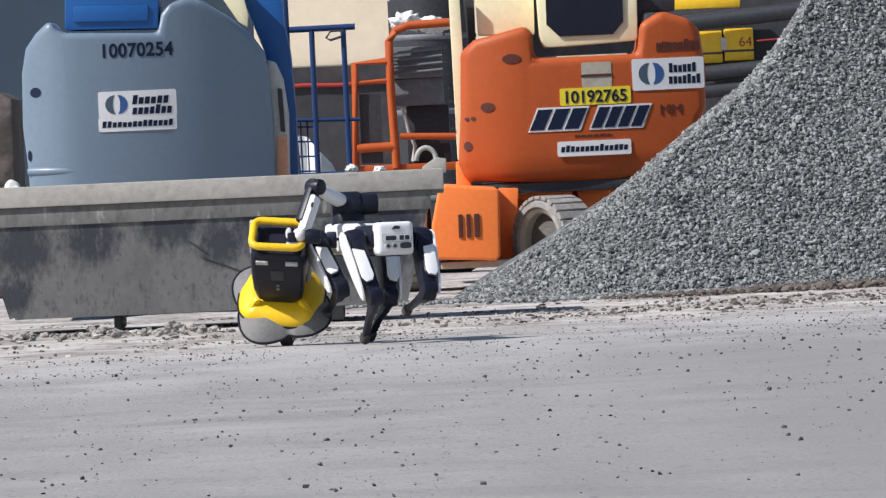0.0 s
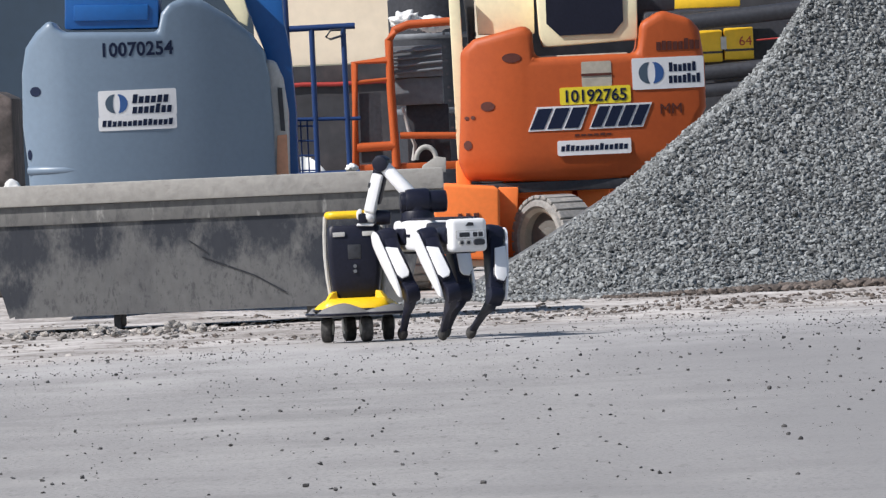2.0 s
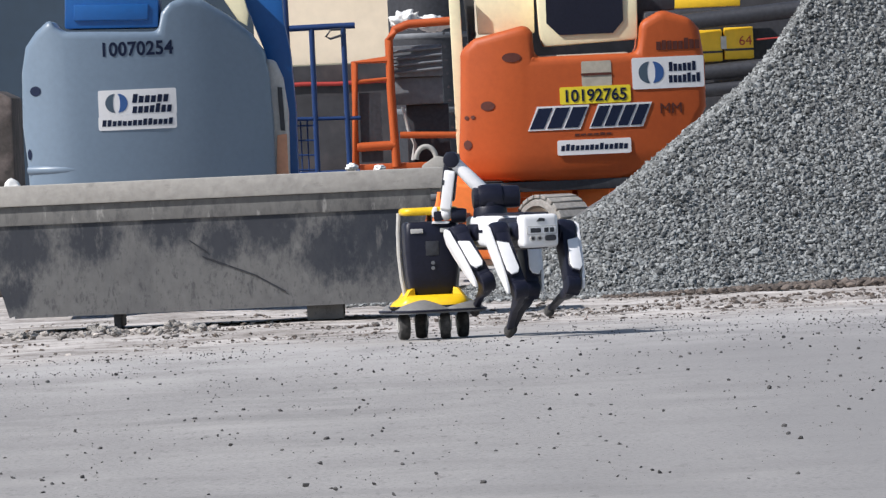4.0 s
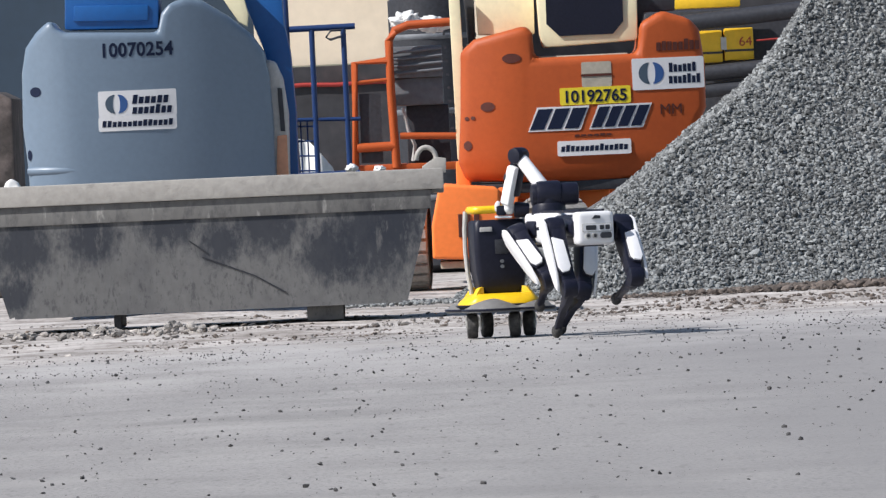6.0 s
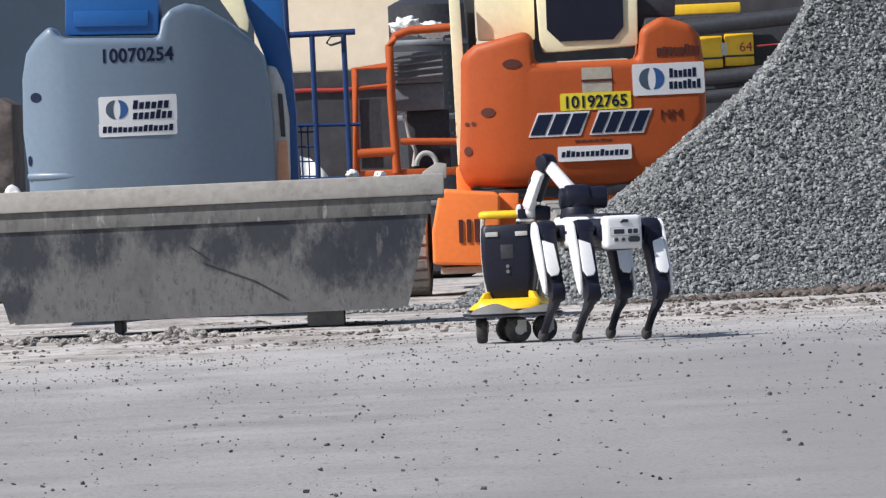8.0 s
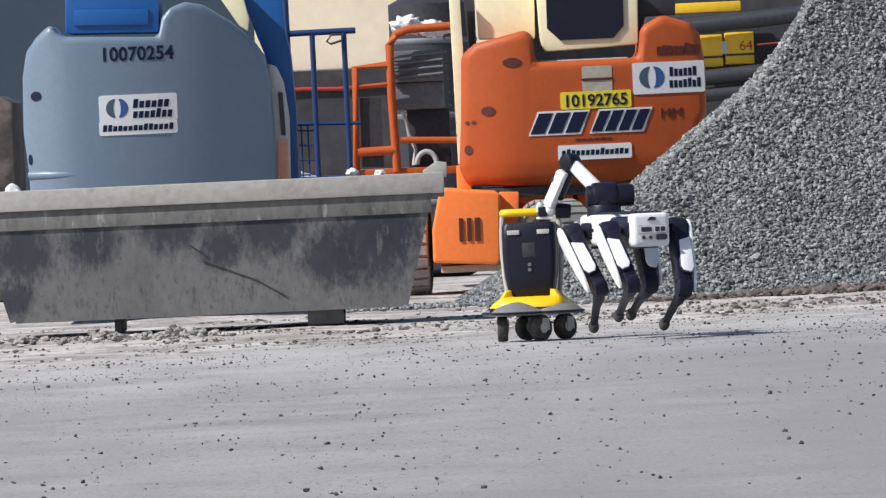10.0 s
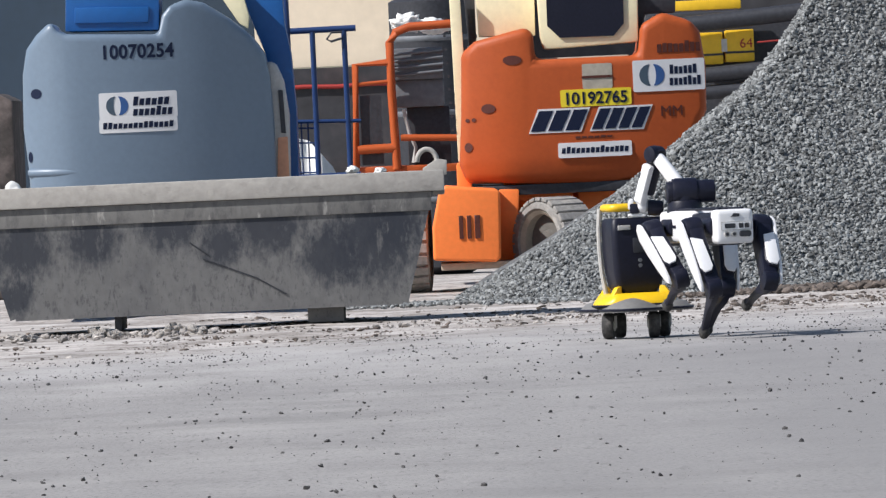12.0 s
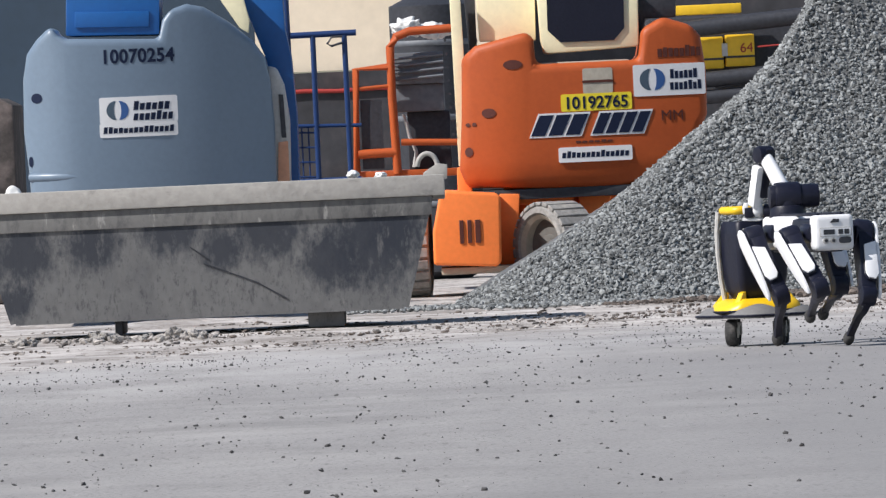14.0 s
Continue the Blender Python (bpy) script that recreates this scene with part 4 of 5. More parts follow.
# ---- behind the machines ----
def make_back():
    y = 92.0
    wall = part("wall_cream", box(-1.35, 0.55, y, y + 0.3, 1.51, 4.0), BUILDING_CREAM)
    tagged(wall, "sunlit cream building wall", "wall", kind="structure")
    tagged(part("wall_dark", box(-1.35, 0.55, y - 0.06, y + 0.3, 0.0, 1.50), DARK_WALL), "dark steel base of the building", "wall", kind="structure")
    tagged(part("wall_slate", box(-6.0, -1.36, y + 0.5, y + 0.8, 0, 4), BUILDING_BLUE), "slate blue building wall", "wall", kind="structure")
    tagged(part("wall_black", box(0.551, 8.0, y + 0.5, y + 0.8, 0, 4), DARK_WALL), "dark building wall", "wall", kind="structure")
    tagged(part("rust_tank", prism([(-4.5, 0), (-2.85, 0), (-2.85, 1.33), (-2.95, 1.38), (-4.5, 1.38)], 82, 84, 0.02), RUST), "rusty brown steel tank with flaking paint", "tank")
    tagged(part("red_cable", path_tube([(-1.3, 91.925, 1.350), (-1.0, 91.925, 1.365), (-0.75, 91.925, 1.355), (-0.45, 91.925, 1.365), (-0.1, 91.925, 1.350)], 0.016), RED), "red cable strung along the dark wall", "cable")
    tank = thing("dark_tank", "dark upright steel tank by the wall", "tank", pose(-0.01, 85, 0))
    part("shell", lathe([(0.2, 0), (0.3, 0.05), (0.3, 1.9), (0.2, 1.95)]), DARK, tank)
    for z in (0.5, 1.1, 1.62):
        part("hoop", lathe([(0.301, z), (0.309, z + 0.01), (0.309, z + 0.03), (0.301, z + 0.04)]), GREY_BOX, tank)
    # pipes and yellow machine boxes
    mach = thing("yellow_machine", "yellow and black machine frame behind the gravel", "machine", pose(0, 0, 0))
    my = 86.0
    part("base_frame", box(1.5, 3.2, my + 0.3, my + 0.9, 0, 1.75, 0.03), DARK, mach)
    for x0, x1, z0, z1 in ((1.835, 2.03, 1.375, 1.60), (2.045, 2.25, 1.385, 1.61)):
        b = part("yellow_box", box(x0, x1, my, my + 0.3, z0, z1, 0.012), MACHINE_YELLOW, mach, "yellow steel box")
        part("strap", box(x0, x1, my - 0.006, my + 0.01, z0 + 0.06, z0 + 0.075), DARK, b)
    part("mark", box(2.02, 2.06, my - 0.008, my, 1.46, 1.55), RAIL_GREY, mach)
    q = 2.214, 1.511
    lettering("64", 0.095, mach, RED, pose(q[0] - 0.02, my - 0.004, q[1], 90, 0, 0))
    part("top_strip", box(1.66, 2.17, my, my + 0.2, 1.76, 1.83, 0.01), MACHINE_YELLOW, mach)
    for (xa, za), (xb, zb), r in (((1.6, 1.645), (2.75, 1.73), 0.06), ((1.75, 1.29), (2.9, 1.36), 0.055), ((1.75, 1.17), (2.9, 1.22), 0.05)):
        part("pipe", tube((xa, my - 0.1, za), (xb, my - 0.1, zb), r, n=18), DARK, mach, "black pipe")
    part("red_cable", tube((2.27, my - 0.12, 1.515), (2.6, my - 0.12, 1.53), 0.006), RED, mach)


make_back()


# ---- wheeled monitor cart ----
LOBE, PLATE_LONG = 61, 1.14


def make_cart():
    cart = thing("monitor_cart", "yellow and black wheeled monitor unit with a loop handle", "cart")
    # four-lobed base plate
    pts = []
    n = 96
    for i in range(n):
        a = 2 * math.pi * i / n
        d = (a - radians(LOBE) + math.pi / 4) % (math.pi / 2) - math.pi / 4
        r = 0.232 + 0.024 * math.cos(4 * d) - 0.014 * math.exp(-((abs(d) - math.pi / 4) / 0.09) ** 2)
        pts.append((1.05 * r * math.cos(a), 1.05 * PLATE_LONG * r * math.sin(a)))
    b = bmesh.new()
    low = [b.verts.new((x, y, 0.128)) for x, y in pts]
    mid = [b.verts.new((x, y, 0.140)) for x, y in pts]
    top = []
    inner = []
    for i, (x, y) in enumerate(pts):
        a = 2 * math.pi * i / n
        lift = 0.016 + 0.030 * max(0.0, math.cos(2 * ((a - radians(LOBE) + math.pi / 4) % (math.pi / 2) - math.pi / 4))) ** 0.8
        top.append(b.verts.new((x * 0.88, y * 0.88, 0.146 + lift * 0.5)))
        inner.append(b.verts.new((x * 0.55, y * 0.55, 0.150 + lift)))
    for p, q in ((low, mid), (mid, top), (top, inner)):
        for i in range(n):
            b.faces.new((p[i], p[(i + 1) % n], q[(i + 1) % n], q[i]))
    b.faces.new(inner)
    b.faces.new(low[::-1])
    bmesh.ops.recalc_face_normals(b, faces=b.faces)
    plate = part("base_plate", b, PLATE_GREY, cart, "dusty grey four-lobed base plate")
    part("bumper", path_tube([(x * 1.005, y * 1.005, 0.140) for x, y in pts], 0.006, 6, True), BLACK, plate, "black rubber edge")
    # yellow skirt with arms reaching into the lobes
    b = bmesh.new()
    rings = []
    for z, s, k in ((0.158, 1.0, 1.0), (0.168, 1.0, 0.97), (0.186, 0.97, 0.66), (0.204, 0.90, 0.28), (0.216, 0.82, 0.0)):
        ring = []
        for i in range(n):
            a = 2 * math.pi * i / n
            arm = (0.5 + 0.5 * math.cos(4 * (a - radians(36)))) ** 1.6
            c = max(abs(math.cos(a)), abs(math.sin(a)))
            r = s * (0.160 / c ** 0.8) * (1 - k) + k * (0.188 + 0.020 * arm) * (1 + 0.10 * math.cos(a) ** 2)
            ring.append(b.verts.new((r * math.cos(a), r * math.sin(a), z)))
        rings.append(ring)
    for p, q in zip(rings, rings[1:]):
        for i in range(n):
            b.faces.new((p[i], p[(i + 1) % n], q[(i + 1) % n], q[i]))
    b.faces.new(rings[-1])
    b.faces.new(rings[0][::-1])
    bmesh.ops.recalc_face_normals(b, faces=b.faces)
    edge = [v.co * 1.012 for v in rings[0]]
    skirt = part("skirt", b, YELLOW, cart, "bright yellow moulded skirt")
    part("skirt_seal", path_tube(edge, 0.0055, 6, True), BLACK, skirt, "black rubber seal")
    for sx in (-1, 1):
        for sy in (-1, 1):
            part("corner_post", prism([(-sx * 0.020, 0), (sx * 0.070, -0.008), (sx * 0.012, 0.066), (-sx * 0.014, 0.072)], -0.014, 0.014, 0.005), YELLOW, skirt, "", Matrix.Translation((sx * 0.112, sy * 0.088, 0.178)) @ pose(0, 0, 0, 0, 0, sx * sy * 32))
    # barrel-sided column
    b = bmesh.new()
    rings = []
    for z, wx, wy in ((0.215, 0.088, 0.078), (0.25, 0.112, 0.094), (0.32, 0.124, 0.104), (0.42, 0.130, 0.108), (0.50, 0.130, 0.106), (0.555, 0.128, 0.10), (0.57, 0.12, 0.09)):
        rings.append([b.verts.new((x, y, z)) for x, y in rounded(0, 0, wx, wy, 0.028, 4)])
    k = len(rings[0])
    for p, q in zip(rings, rings[1:]):
        for i in range(k):
            b.faces.new((p[i], p[(i + 1) % k], q[(i + 1) % k], q[i]))
    b.faces.new(rings[-1])
    b.faces.new(rings[0][::-1])
    bmesh.ops.recalc_face_normals(b, faces=b.faces)
    col = part("column", b, BLACK, cart, "dark rounded instrument column")
    for sx in (-1, 1):
        part("label", box(sx * 0.072 - 0.03, sx * 0.072 + 0.03, -0.112, -0.09, 0.515, 0.537, 0.003), RAIL_GREY, col, "pale label")
    part("screen", box(-0.032, 0.032, -0.110, -0.09, 0.405, 0.475, 0.004), DARK, col, "dark display")
    for z in (0.37, 0.345):
        part("button", tube((0, -0.112, z), (0, -0.10, z), 0.009), GREY_BOX, col)
    for sx in (-1, 1):
        for sy in (-1, 1):
            if sy > 0:
                pts2 = [(sx * 0.122, 0.07, 0.20), (sx * 0.136, 0.08, 0.31), (sx * 0.143, 0.085, 0.42), (sx * 0.143, 0.085, 0.52), (sx * 0.136, 0.08, 0.615)]
                part("side_rail", path_tube(pts2, 0.012, 8), RAIL_GREY, cart, "grey curved rail")
    loop = [(x, y, 0.620 + 0.00 * y) for x, y in rounded(0.0, 0.0, 0.122, 0.084, 0.036, 5)]
    handle = part("handle", path_tube(loop, 0.019, 12, True), YELLOW, cart, "yellow loop handle")
    casters = []
    for i in range(4):
        ang = radians(16 + 90 * i)
        sx, sy = 0.154 * math.cos(ang), 0.154 * math.sin(ang)
        f = box(-0.030, 0.030, -0.012, 0.03, 0.064, 0.070, 0.002)
        for s in (-1, 1):
            f = merge(f, box(s * 0.030 - 0.002, s * 0.030 + 0.002, -0.014, 0.032, -0.012, 0.046, 0.001))
        f = tube((0, 0.01, 0.045), (0, 0.01, 0.066), 0.02, bm=f)
        c = part("caster", f, RAIL_GREY, cart, "swivel caster", pose(sx, sy, 0.064))
        part("tyre", lathe([(0.02, -0.025), (0.056, -0.025), (0.062, -0.018), (0.063, 0), (0.062, 0.018), (0.056, 0.025), (0.02, 0.025)], 26, m=pose(0, 0, 0, 0, 90, 0)), RUBBER, c, "black rubber tyre")
        part("wheel_hub", tube((-0.028, 0, 0), (0.028, 0, 0), 0.026), RAIL_GREY, c)
        casters.append((c, sx, sy))
    return cart, casters


CART_OB, CASTERS = make_cart()


# ---- four-legged robot with arm ----
HIP_X, HIP_Y, HIP_Z, LINK, THIGH, SHIN = 0.060, 0.298, 0.535, 0.106, 0.32, 0.337
UPPER, FORE = 0.26, 0.262
SHOULDER = Vector((0.0, 0.30, 0.70))


def make_robot():
    rob = thing("quadruped_robot", "white and black four-legged robot with an arm gripping a handle", "robot")
    core = part("chassis", box(-0.085, 0.085, -0.40, 0.41, 0.463, 0.600, 0.02), BLACK, rob, "black inner body")
    part("flank_cover", box(-0.092, 0.092, -0.06, 0.42, 0.462, 0.612, 0.026, 3), WHITE, rob, "white body shell")
    part("vent", box(-0.0945, -0.085, 0.16, 0.36, 0.532, 0.546), BLACK, rob)
    rear = part("rear_cover", box(-0.092, 0.092, -0.435, -0.345, 0.455, 0.615, 0.024, 3), WHITE, rob, "white rear cover with ports")
    yb = -0.4365
    part("grab_slot", prism([(-0.020, 0.580), (0.022, 0.580), (0.022, 0.594), (-0.004, 0.597)], yb - 0.002, yb + 0.01), DARK, rear)
    part("port_frame", prism(rounded(0.005, 0.538, 0.075, 0.020, 0.006), yb - 0.0015, yb + 0.01), RAIL_GREY, rear)
    part("port_frame", prism(rounded(0.005, 0.538, 0.071, 0.0175, 0.005), yb - 0.0025, yb + 0.01), WHITE, rear)
    for x, w in ((-0.026, 0.026), (0.028, 0.011), (0.056, 0.011)):
        part("port", prism(rounded(x, 0.538, w, 0.011, 0.003), yb - 0.004, yb + 0.01), DARK, rear)
    for x in (-0.042, -0.008):
        part("socket", tube((x, yb - 0.006, 0.500), (x, yb + 0.01, 0.500), 0.014), RAIL_GREY, rear)
        part("socket", tube((x, yb - 0.008, 0.500), (x, yb + 0.01, 0.500), 0.008), DARK, rear)
    part("plug", prism(rounded(0.046, 0.500, 0.027, 0.014, 0.012), yb - 0.014, yb + 0.01), DARK, rear)
    for x in (-0.055, 0.055):
        part("roof_rail", box(x - 0.008, x + 0.008, -0.38, 0.22, 0.611, 0.624, 0.003), BLACK, rob)
    part("belly", box(-0.06, 0.06, -0.36, 0.36, 0.448, 0.47, 0.008), BLACK, rob)
    legs = {}
    for key, sx, sy in (("fl", -1, 1), ("rl", -1, -1), ("fr", 1, 1), ("rr", 1, -1)):
        hip = part("hip", tube((0, -0.08, 0), (0, 0.08, 0), 0.052, n=20, w=0.014), BLACK, rob, "black hip motor")
        b = None
        # rounded black drive pod and thigh core
        b = tube((-0.044, 0, 0), (0.044, 0, 0), 0.064, n=24, w=0.022, bm=b)
        b = merge(b, prism([(-0.060, -0.01), (0.050, 0.0), (0.046, -0.13), (0.034, -0.30), (-0.036, -0.31), (-0.050, -0.13)], -0.034, 0.034, 0.012, 2), pose(0, 0, 0, 0, 0, 90))
        upper = part("thigh", b, BLACK, rob, "black thigh")
        # slim outer shell and the shorter plate on the back of the thigh
        side = [(-0.052, 0.015), (-0.030, 0.052), (0.012, 0.058), (0.046, 0.020), (0.050, -0.08), (0.040, -0.20), (0.022, -0.300), (0.000, -0.335), (-0.020, -0.310), (-0.036, -0.25), (-0.046, -0.15)]
        shell = prism(side, 0.047, 0.063, 0.006, 2)
        shell.transform(Matrix(((0, sx, 0, 0), (1, 0, 0, 0), (0, 0, 1, 0), (0, 0, 0, 1))))
        bmesh.ops.recalc_face_normals(shell, faces=shell.faces)
        part("thigh_shell", shell, WHITE, upper, "white outer shell")
        part("shell_seam", prism([(sx * x, z) for x, z in ((-0.018, -0.080), (0.0465, -0.056), (0.0468, -0.236), (0.032, -0.270), (-0.008, -0.263), (-0.021, -0.234))], -0.052, -0.024, 0.003, 1), BLACK, upper, "dark joint round the plate")
        back = prism([(sx * x, z) for x, z in ((-0.012, -0.088), (0.043, -0.066), (0.0455, -0.232), (0.030, -0.262), (-0.004, -0.256), (-0.016, -0.232))], -0.060, -0.022, 0.004, 2)
        part("back_plate", back, WHITE, upper, "white plate on the back of the thigh")
        b = tube((-0.034, 0, 0), (0.034, 0, 0), 0.047, n=20, w=0.01)
        b = merge(b, prism([(-0.048, 0.01), (0.034, 0.0), (0.026, -0.07), (0.016, -0.14), (0.012, -0.24), (0.013, -0.32), (-0.013, -0.32), (-0.011, -0.24), (-0.016, -0.15), (-0.038, -0.08)], -0.017, 0.017, 0.007, 2), pose(0, 0, 0, 0, 0, 90))
        lower = part("shin", b, BLACK, rob, "black tapered shin")
        fb = bmesh.new()
        bmesh.ops.create_uvsphere(fb, u_segments=16, v_segments=10, radius=0.030)
        fb.transform(Matrix.Translation((0, 0, -0.32)) @ Matrix.Diagonal((0.85, 1.0, 1.25, 1)))
        part("foot", fb, RUBBER, lower, "worn rubber foot")
        legs[key] = (sx, sy, hip, upper, lower)
    # arm
    b = tube((0, 0, -0.075), (0, 0, -0.01), 0.088, 0.078, n=24, w=0.01)
    b = tube((0, 0, -0.03), (0, 0, 0.01), 0.064, n=24, bm=b)
    b = tube((-0.085, 0, 0.03), (0.145, 0, 0.03), 0.054, n=24, w=0.016, bm=b)
    b = tube((-0.06, 0, 0.03), (0.06, 0, 0.03), 0.066, n=24, w=0.016, bm=b)
    shoulder = part("shoulder", b, BLACK, rob, "black shoulder drive")
    b = tube((0, 0, 0.02), (0, 0, UPPER - 0.02), 0.036, 0.031, n=20, w=0.006)
    ua = part("upper_arm", b, WHITE, rob, "white upper arm tube")
    part("arm_collar", tube((0, 0, -0.01), (0, 0, 0.045), 0.043, n=20, w=0.008), BLACK, ua)
    b = tube((-0.042, 0, UPPER), (0.040, 0, UPPER), 0.040, n=20, w=0.014)
    part("elbow", b, BLACK, ua, "black elbow drive")
    b = prism(rounded(0, 0.120, 0.023, 0.098, 0.016), -0.026, 0.026, 0.009)
    fa = part("forearm", merge(None, b, Matrix.Translation((-0.020, 0, 0.030))), WHITE, rob, "white forearm")
    part("forearm_core", box(-0.014, 0.030, -0.036, 0.036, -0.035, 0.20, 0.014), BLACK, fa)
    part("forearm_slot", box(-0.045, -0.038, -0.0305, -0.02, 0.10, 0.125), DARK, fa)
    b = bmesh.new()
    bmesh.ops.create_uvsphere(b, u_segments=20, v_segments=14, radius=0.034)
    wrist = part("wrist", b, WHITE, rob, "white wrist")
    part("wrist_drive", tube((0.026, 0.0, -0.008), (0.100, 0.0, -0.014), 0.038, 0.034, n=20, w=0.01), BLACK, wrist)
    part("gripper_palm", box(-0.060, -0.012, -0.026, 0.026, -0.034, 0.014, 0.01), BLACK, wrist)
    part("gripper_jaw", prism([(-0.066, -0.015), (-0.044, -0.018), (-0.040, 0.034), (-0.055, 0.038), (-0.068, 0.020)], -0.02, 0.02, 0.008), WHITE, wrist, "white gripper jaw")
    part("gripper_finger", prism([(-0.070, -0.046), (0.010, -0.050), (0.020, -0.040), (-0.010, -0.036), (-0.066, -0.034)], -0.018, 0.018, 0.004), WHITE, wrist, "slim lower gripper finger")
    return rob, legs, (shoulder, ua, fa, wrist)


ROBOT, LEGS, ARM = make_robot()

# ---- motion: seconds first, then metres and degrees ----
BODY = [
    (0, -0.3584, 59.1, 0.5068, 18),
    (0.5, -0.3146, 59.0837, 0.5086, 18.333),
    (1, -0.2412, 59.0663, 0.5124, 18.667),
    (1.5, -0.1308, 59.05, 0.5112, 19),
    (2, -0.0155, 59.0503, 0.503, 19.5),
    (2.5, 0.0782, 59.0497, 0.5084, 20),
    (3, 0.1712, 59.05, 0.5021, 19.5),
    (3.5, 0.2524, 58.94, 0.5059, 19),
    (4, 0.3327, 58.83, 0.5088, 18.5),
    (4.5, 0.4142, 58.72, 0.5126, 18),
    (5, 0.4949, 58.61, 0.5154, 17.5),
    (5.5, 0.5758, 58.5, 0.5192, 17),
    (6, 0.6053, 58.4533, 0.5174, 16.9),
    (6.5, 0.735, 58.4067, 0.5246, 16.8),
    (7, 0.7309, 58.36, 0.5159, 16.7),
    (7.5, 0.7386, 58.355, 0.5226, 16.6),
    (8, 0.7384, 58.35, 0.5203, 16.5),
    (9.3, 0.7399, 58.428, 0.5196, 16.5),
    (9.7, 0.8109, 58.285, 0.5203, 16.5),
    (10.1, 0.882, 58.143, 0.5201, 16.5),
    (10.5, 0.9531, 58, 0.5209, 16.5),
    (11, 0.8704, 57.6929, 0.508, 16.667),
    (11.5, 1.0344, 57.3857, 0.521, 16.833),
    (12, 1.2281, 57.0036, 0.5191, 17),
    (12.5, 1.3075, 56.6214, 0.5143, 16),
    (13, 1.4246, 56.0813, 0.5084, 15),
    (13.5, 1.5411, 55.5401, 0.5105, 14.75),
    (14, 1.6396, 55, 0.5116, 14.5),
]
FOOT_FL = [
    (0, -0.5821, 0.123),
    (0.5, -0.5054, 0.132),
    (1, -0.4839, 0),
    (1.5, -0.3381, 0),
    (2, -0.217, 0),
    (2.5, -0.1076, 0.102),
    (3, -0.0109, 0.12),
    (3.5, -0.002, 0),
    (4, 0.1375, 0.102),
    (4.5, 0.1991, 0),
    (5, 0.3113, 0.12),
    (5.5, 0.3811, 0.081),
    (6, 0.4514, 0.119),
    (6.5, 0.4453, 0),
    (7, 0.4581, 0),
    (7.5, 0.4583, 0),
    (8, 0.4585, 0),
    (9.3, 0.4591, 0),
    (9.7, 0.6611, 0.119),
    (10.1, 0.715, 0),
    (10.5, 0.6447, 0),
    (11, 0.5451, 0),
    (11.5, 0.8265, 0.066),
    (12, 1.0362, 0.127),
    (12.5, 1.1831, 0.038),
    (13, 1.2764, 0.064),
    (13.5, 1.3775, 0),
    (14, 1.4915, 0),
]
FOOT_RL = [
    (0, -0.3979, 0),
    (0.5, -0.335, 0),
    (1, -0.2641, 0.122),
    (1.5, -0.1745, 0.128),
    (2, -0.0217, 0),
    (2.5, 0.0513, 0),
    (3, 0.1007, 0),
    (3.5, 0.2184, 0.122),
    (4, 0.2968, 0),
    (4.5, 0.3635, 0.128),
    (5, 0.4233, 0),
    (5.5, 0.522, 0),
    (6, 0.5218, 0),
    (6.5, 0.6238, 0),
    (7, 0.6147, 0),
    (7.5, 0.615, 0),
    (8, 0.6153, 0),
    (9.3, 0.6161, 0),
    (9.7, 0.7316, 0),
    (10.1, 0.8413, 0.117),
    (10.5, 0.8028, 0.123),
    (11, 0.8753, 0.044),
    (11.5, 1.0055, 0),
    (12, 1.1903, 0),
    (12.5, 1.2597, 0),
    (13, 1.3897, 0),
    (13.5, 1.5037, 0.117),
    (14, 1.6257, 0.109),
]
FOOT_FR = [
    (0, -0.3743, 0),
    (0.5, -0.3054, 0),
    (1, -0.273, 0.111),
    (1.5, -0.1203, 0.143),
    (2, -0.0079, 0),
    (2.5, 0.0661, 0),
    (3, 0.1294, 0),
    (3.5, 0.2095, 0.111),
    (4, 0.3117, 0),
    (4.5, 0.4179, 0.143),
    (5, 0.4521, 0),
    (5.5, 0.5418, 0),
    (6, 0.5466, 0),
    (6.5, 0.7944, 0),
    (7, 0.7853, 0),
    (7.5, 0.7856, 0),
    (8, 0.7849, 0),
    (9.3, 0.786, 0),
    (9.7, 0.7565, 0),
    (10.1, 0.9239, 0.11),
    (10.5, 1.0237, 0),
    (11, 0.8644, 0.052),
    (11.5, 1.0333, 0),
    (12, 1.2181, 0),
    (12.5, 1.3462, 0),
    (13, 1.4593, 0),
    (13.5, 1.5862, 0.11),
    (14, 1.7042, 0.108),
]
FOOT_RR = [
    (0, -0.1931, 0.127),
    (0.5, -0.1823, 0.138),
    (1, -0.1114, 0),
    (1.5, 0.0108, 0),
    (2, 0.1115, 0),
    (2.5, 0.2467, 0.093),
    (3, 0.3436, 0.125),
    (3.5, 0.3716, 0),
    (4, 0.4927, 0.093),
    (4.5, 0.5497, 0),
    (5, 0.6672, 0.125),
    (5.5, 0.7026, 0.096),
    (6, 0.8125, 0.146),
    (6.5, 0.9571, 0.089),
    (7, 0.939, 0),
    (7.5, 0.9443, 0),
    (8, 0.9477, 0),
    (9.3, 0.949, 0),
    (9.7, 1.0229, 0.146),
    (10.1, 1.0303, 0),
    (10.5, 1.161, 0),
    (11, 1.0474, 0),
    (11.5, 1.1686, 0.053),
    (12, 1.3951, 0.123),
    (12.5, 1.5142, 0.077),
    (13, 1.5984, 0.105),
    (13.5, 1.6926, 0),
    (14, 1.7956, 0),
]
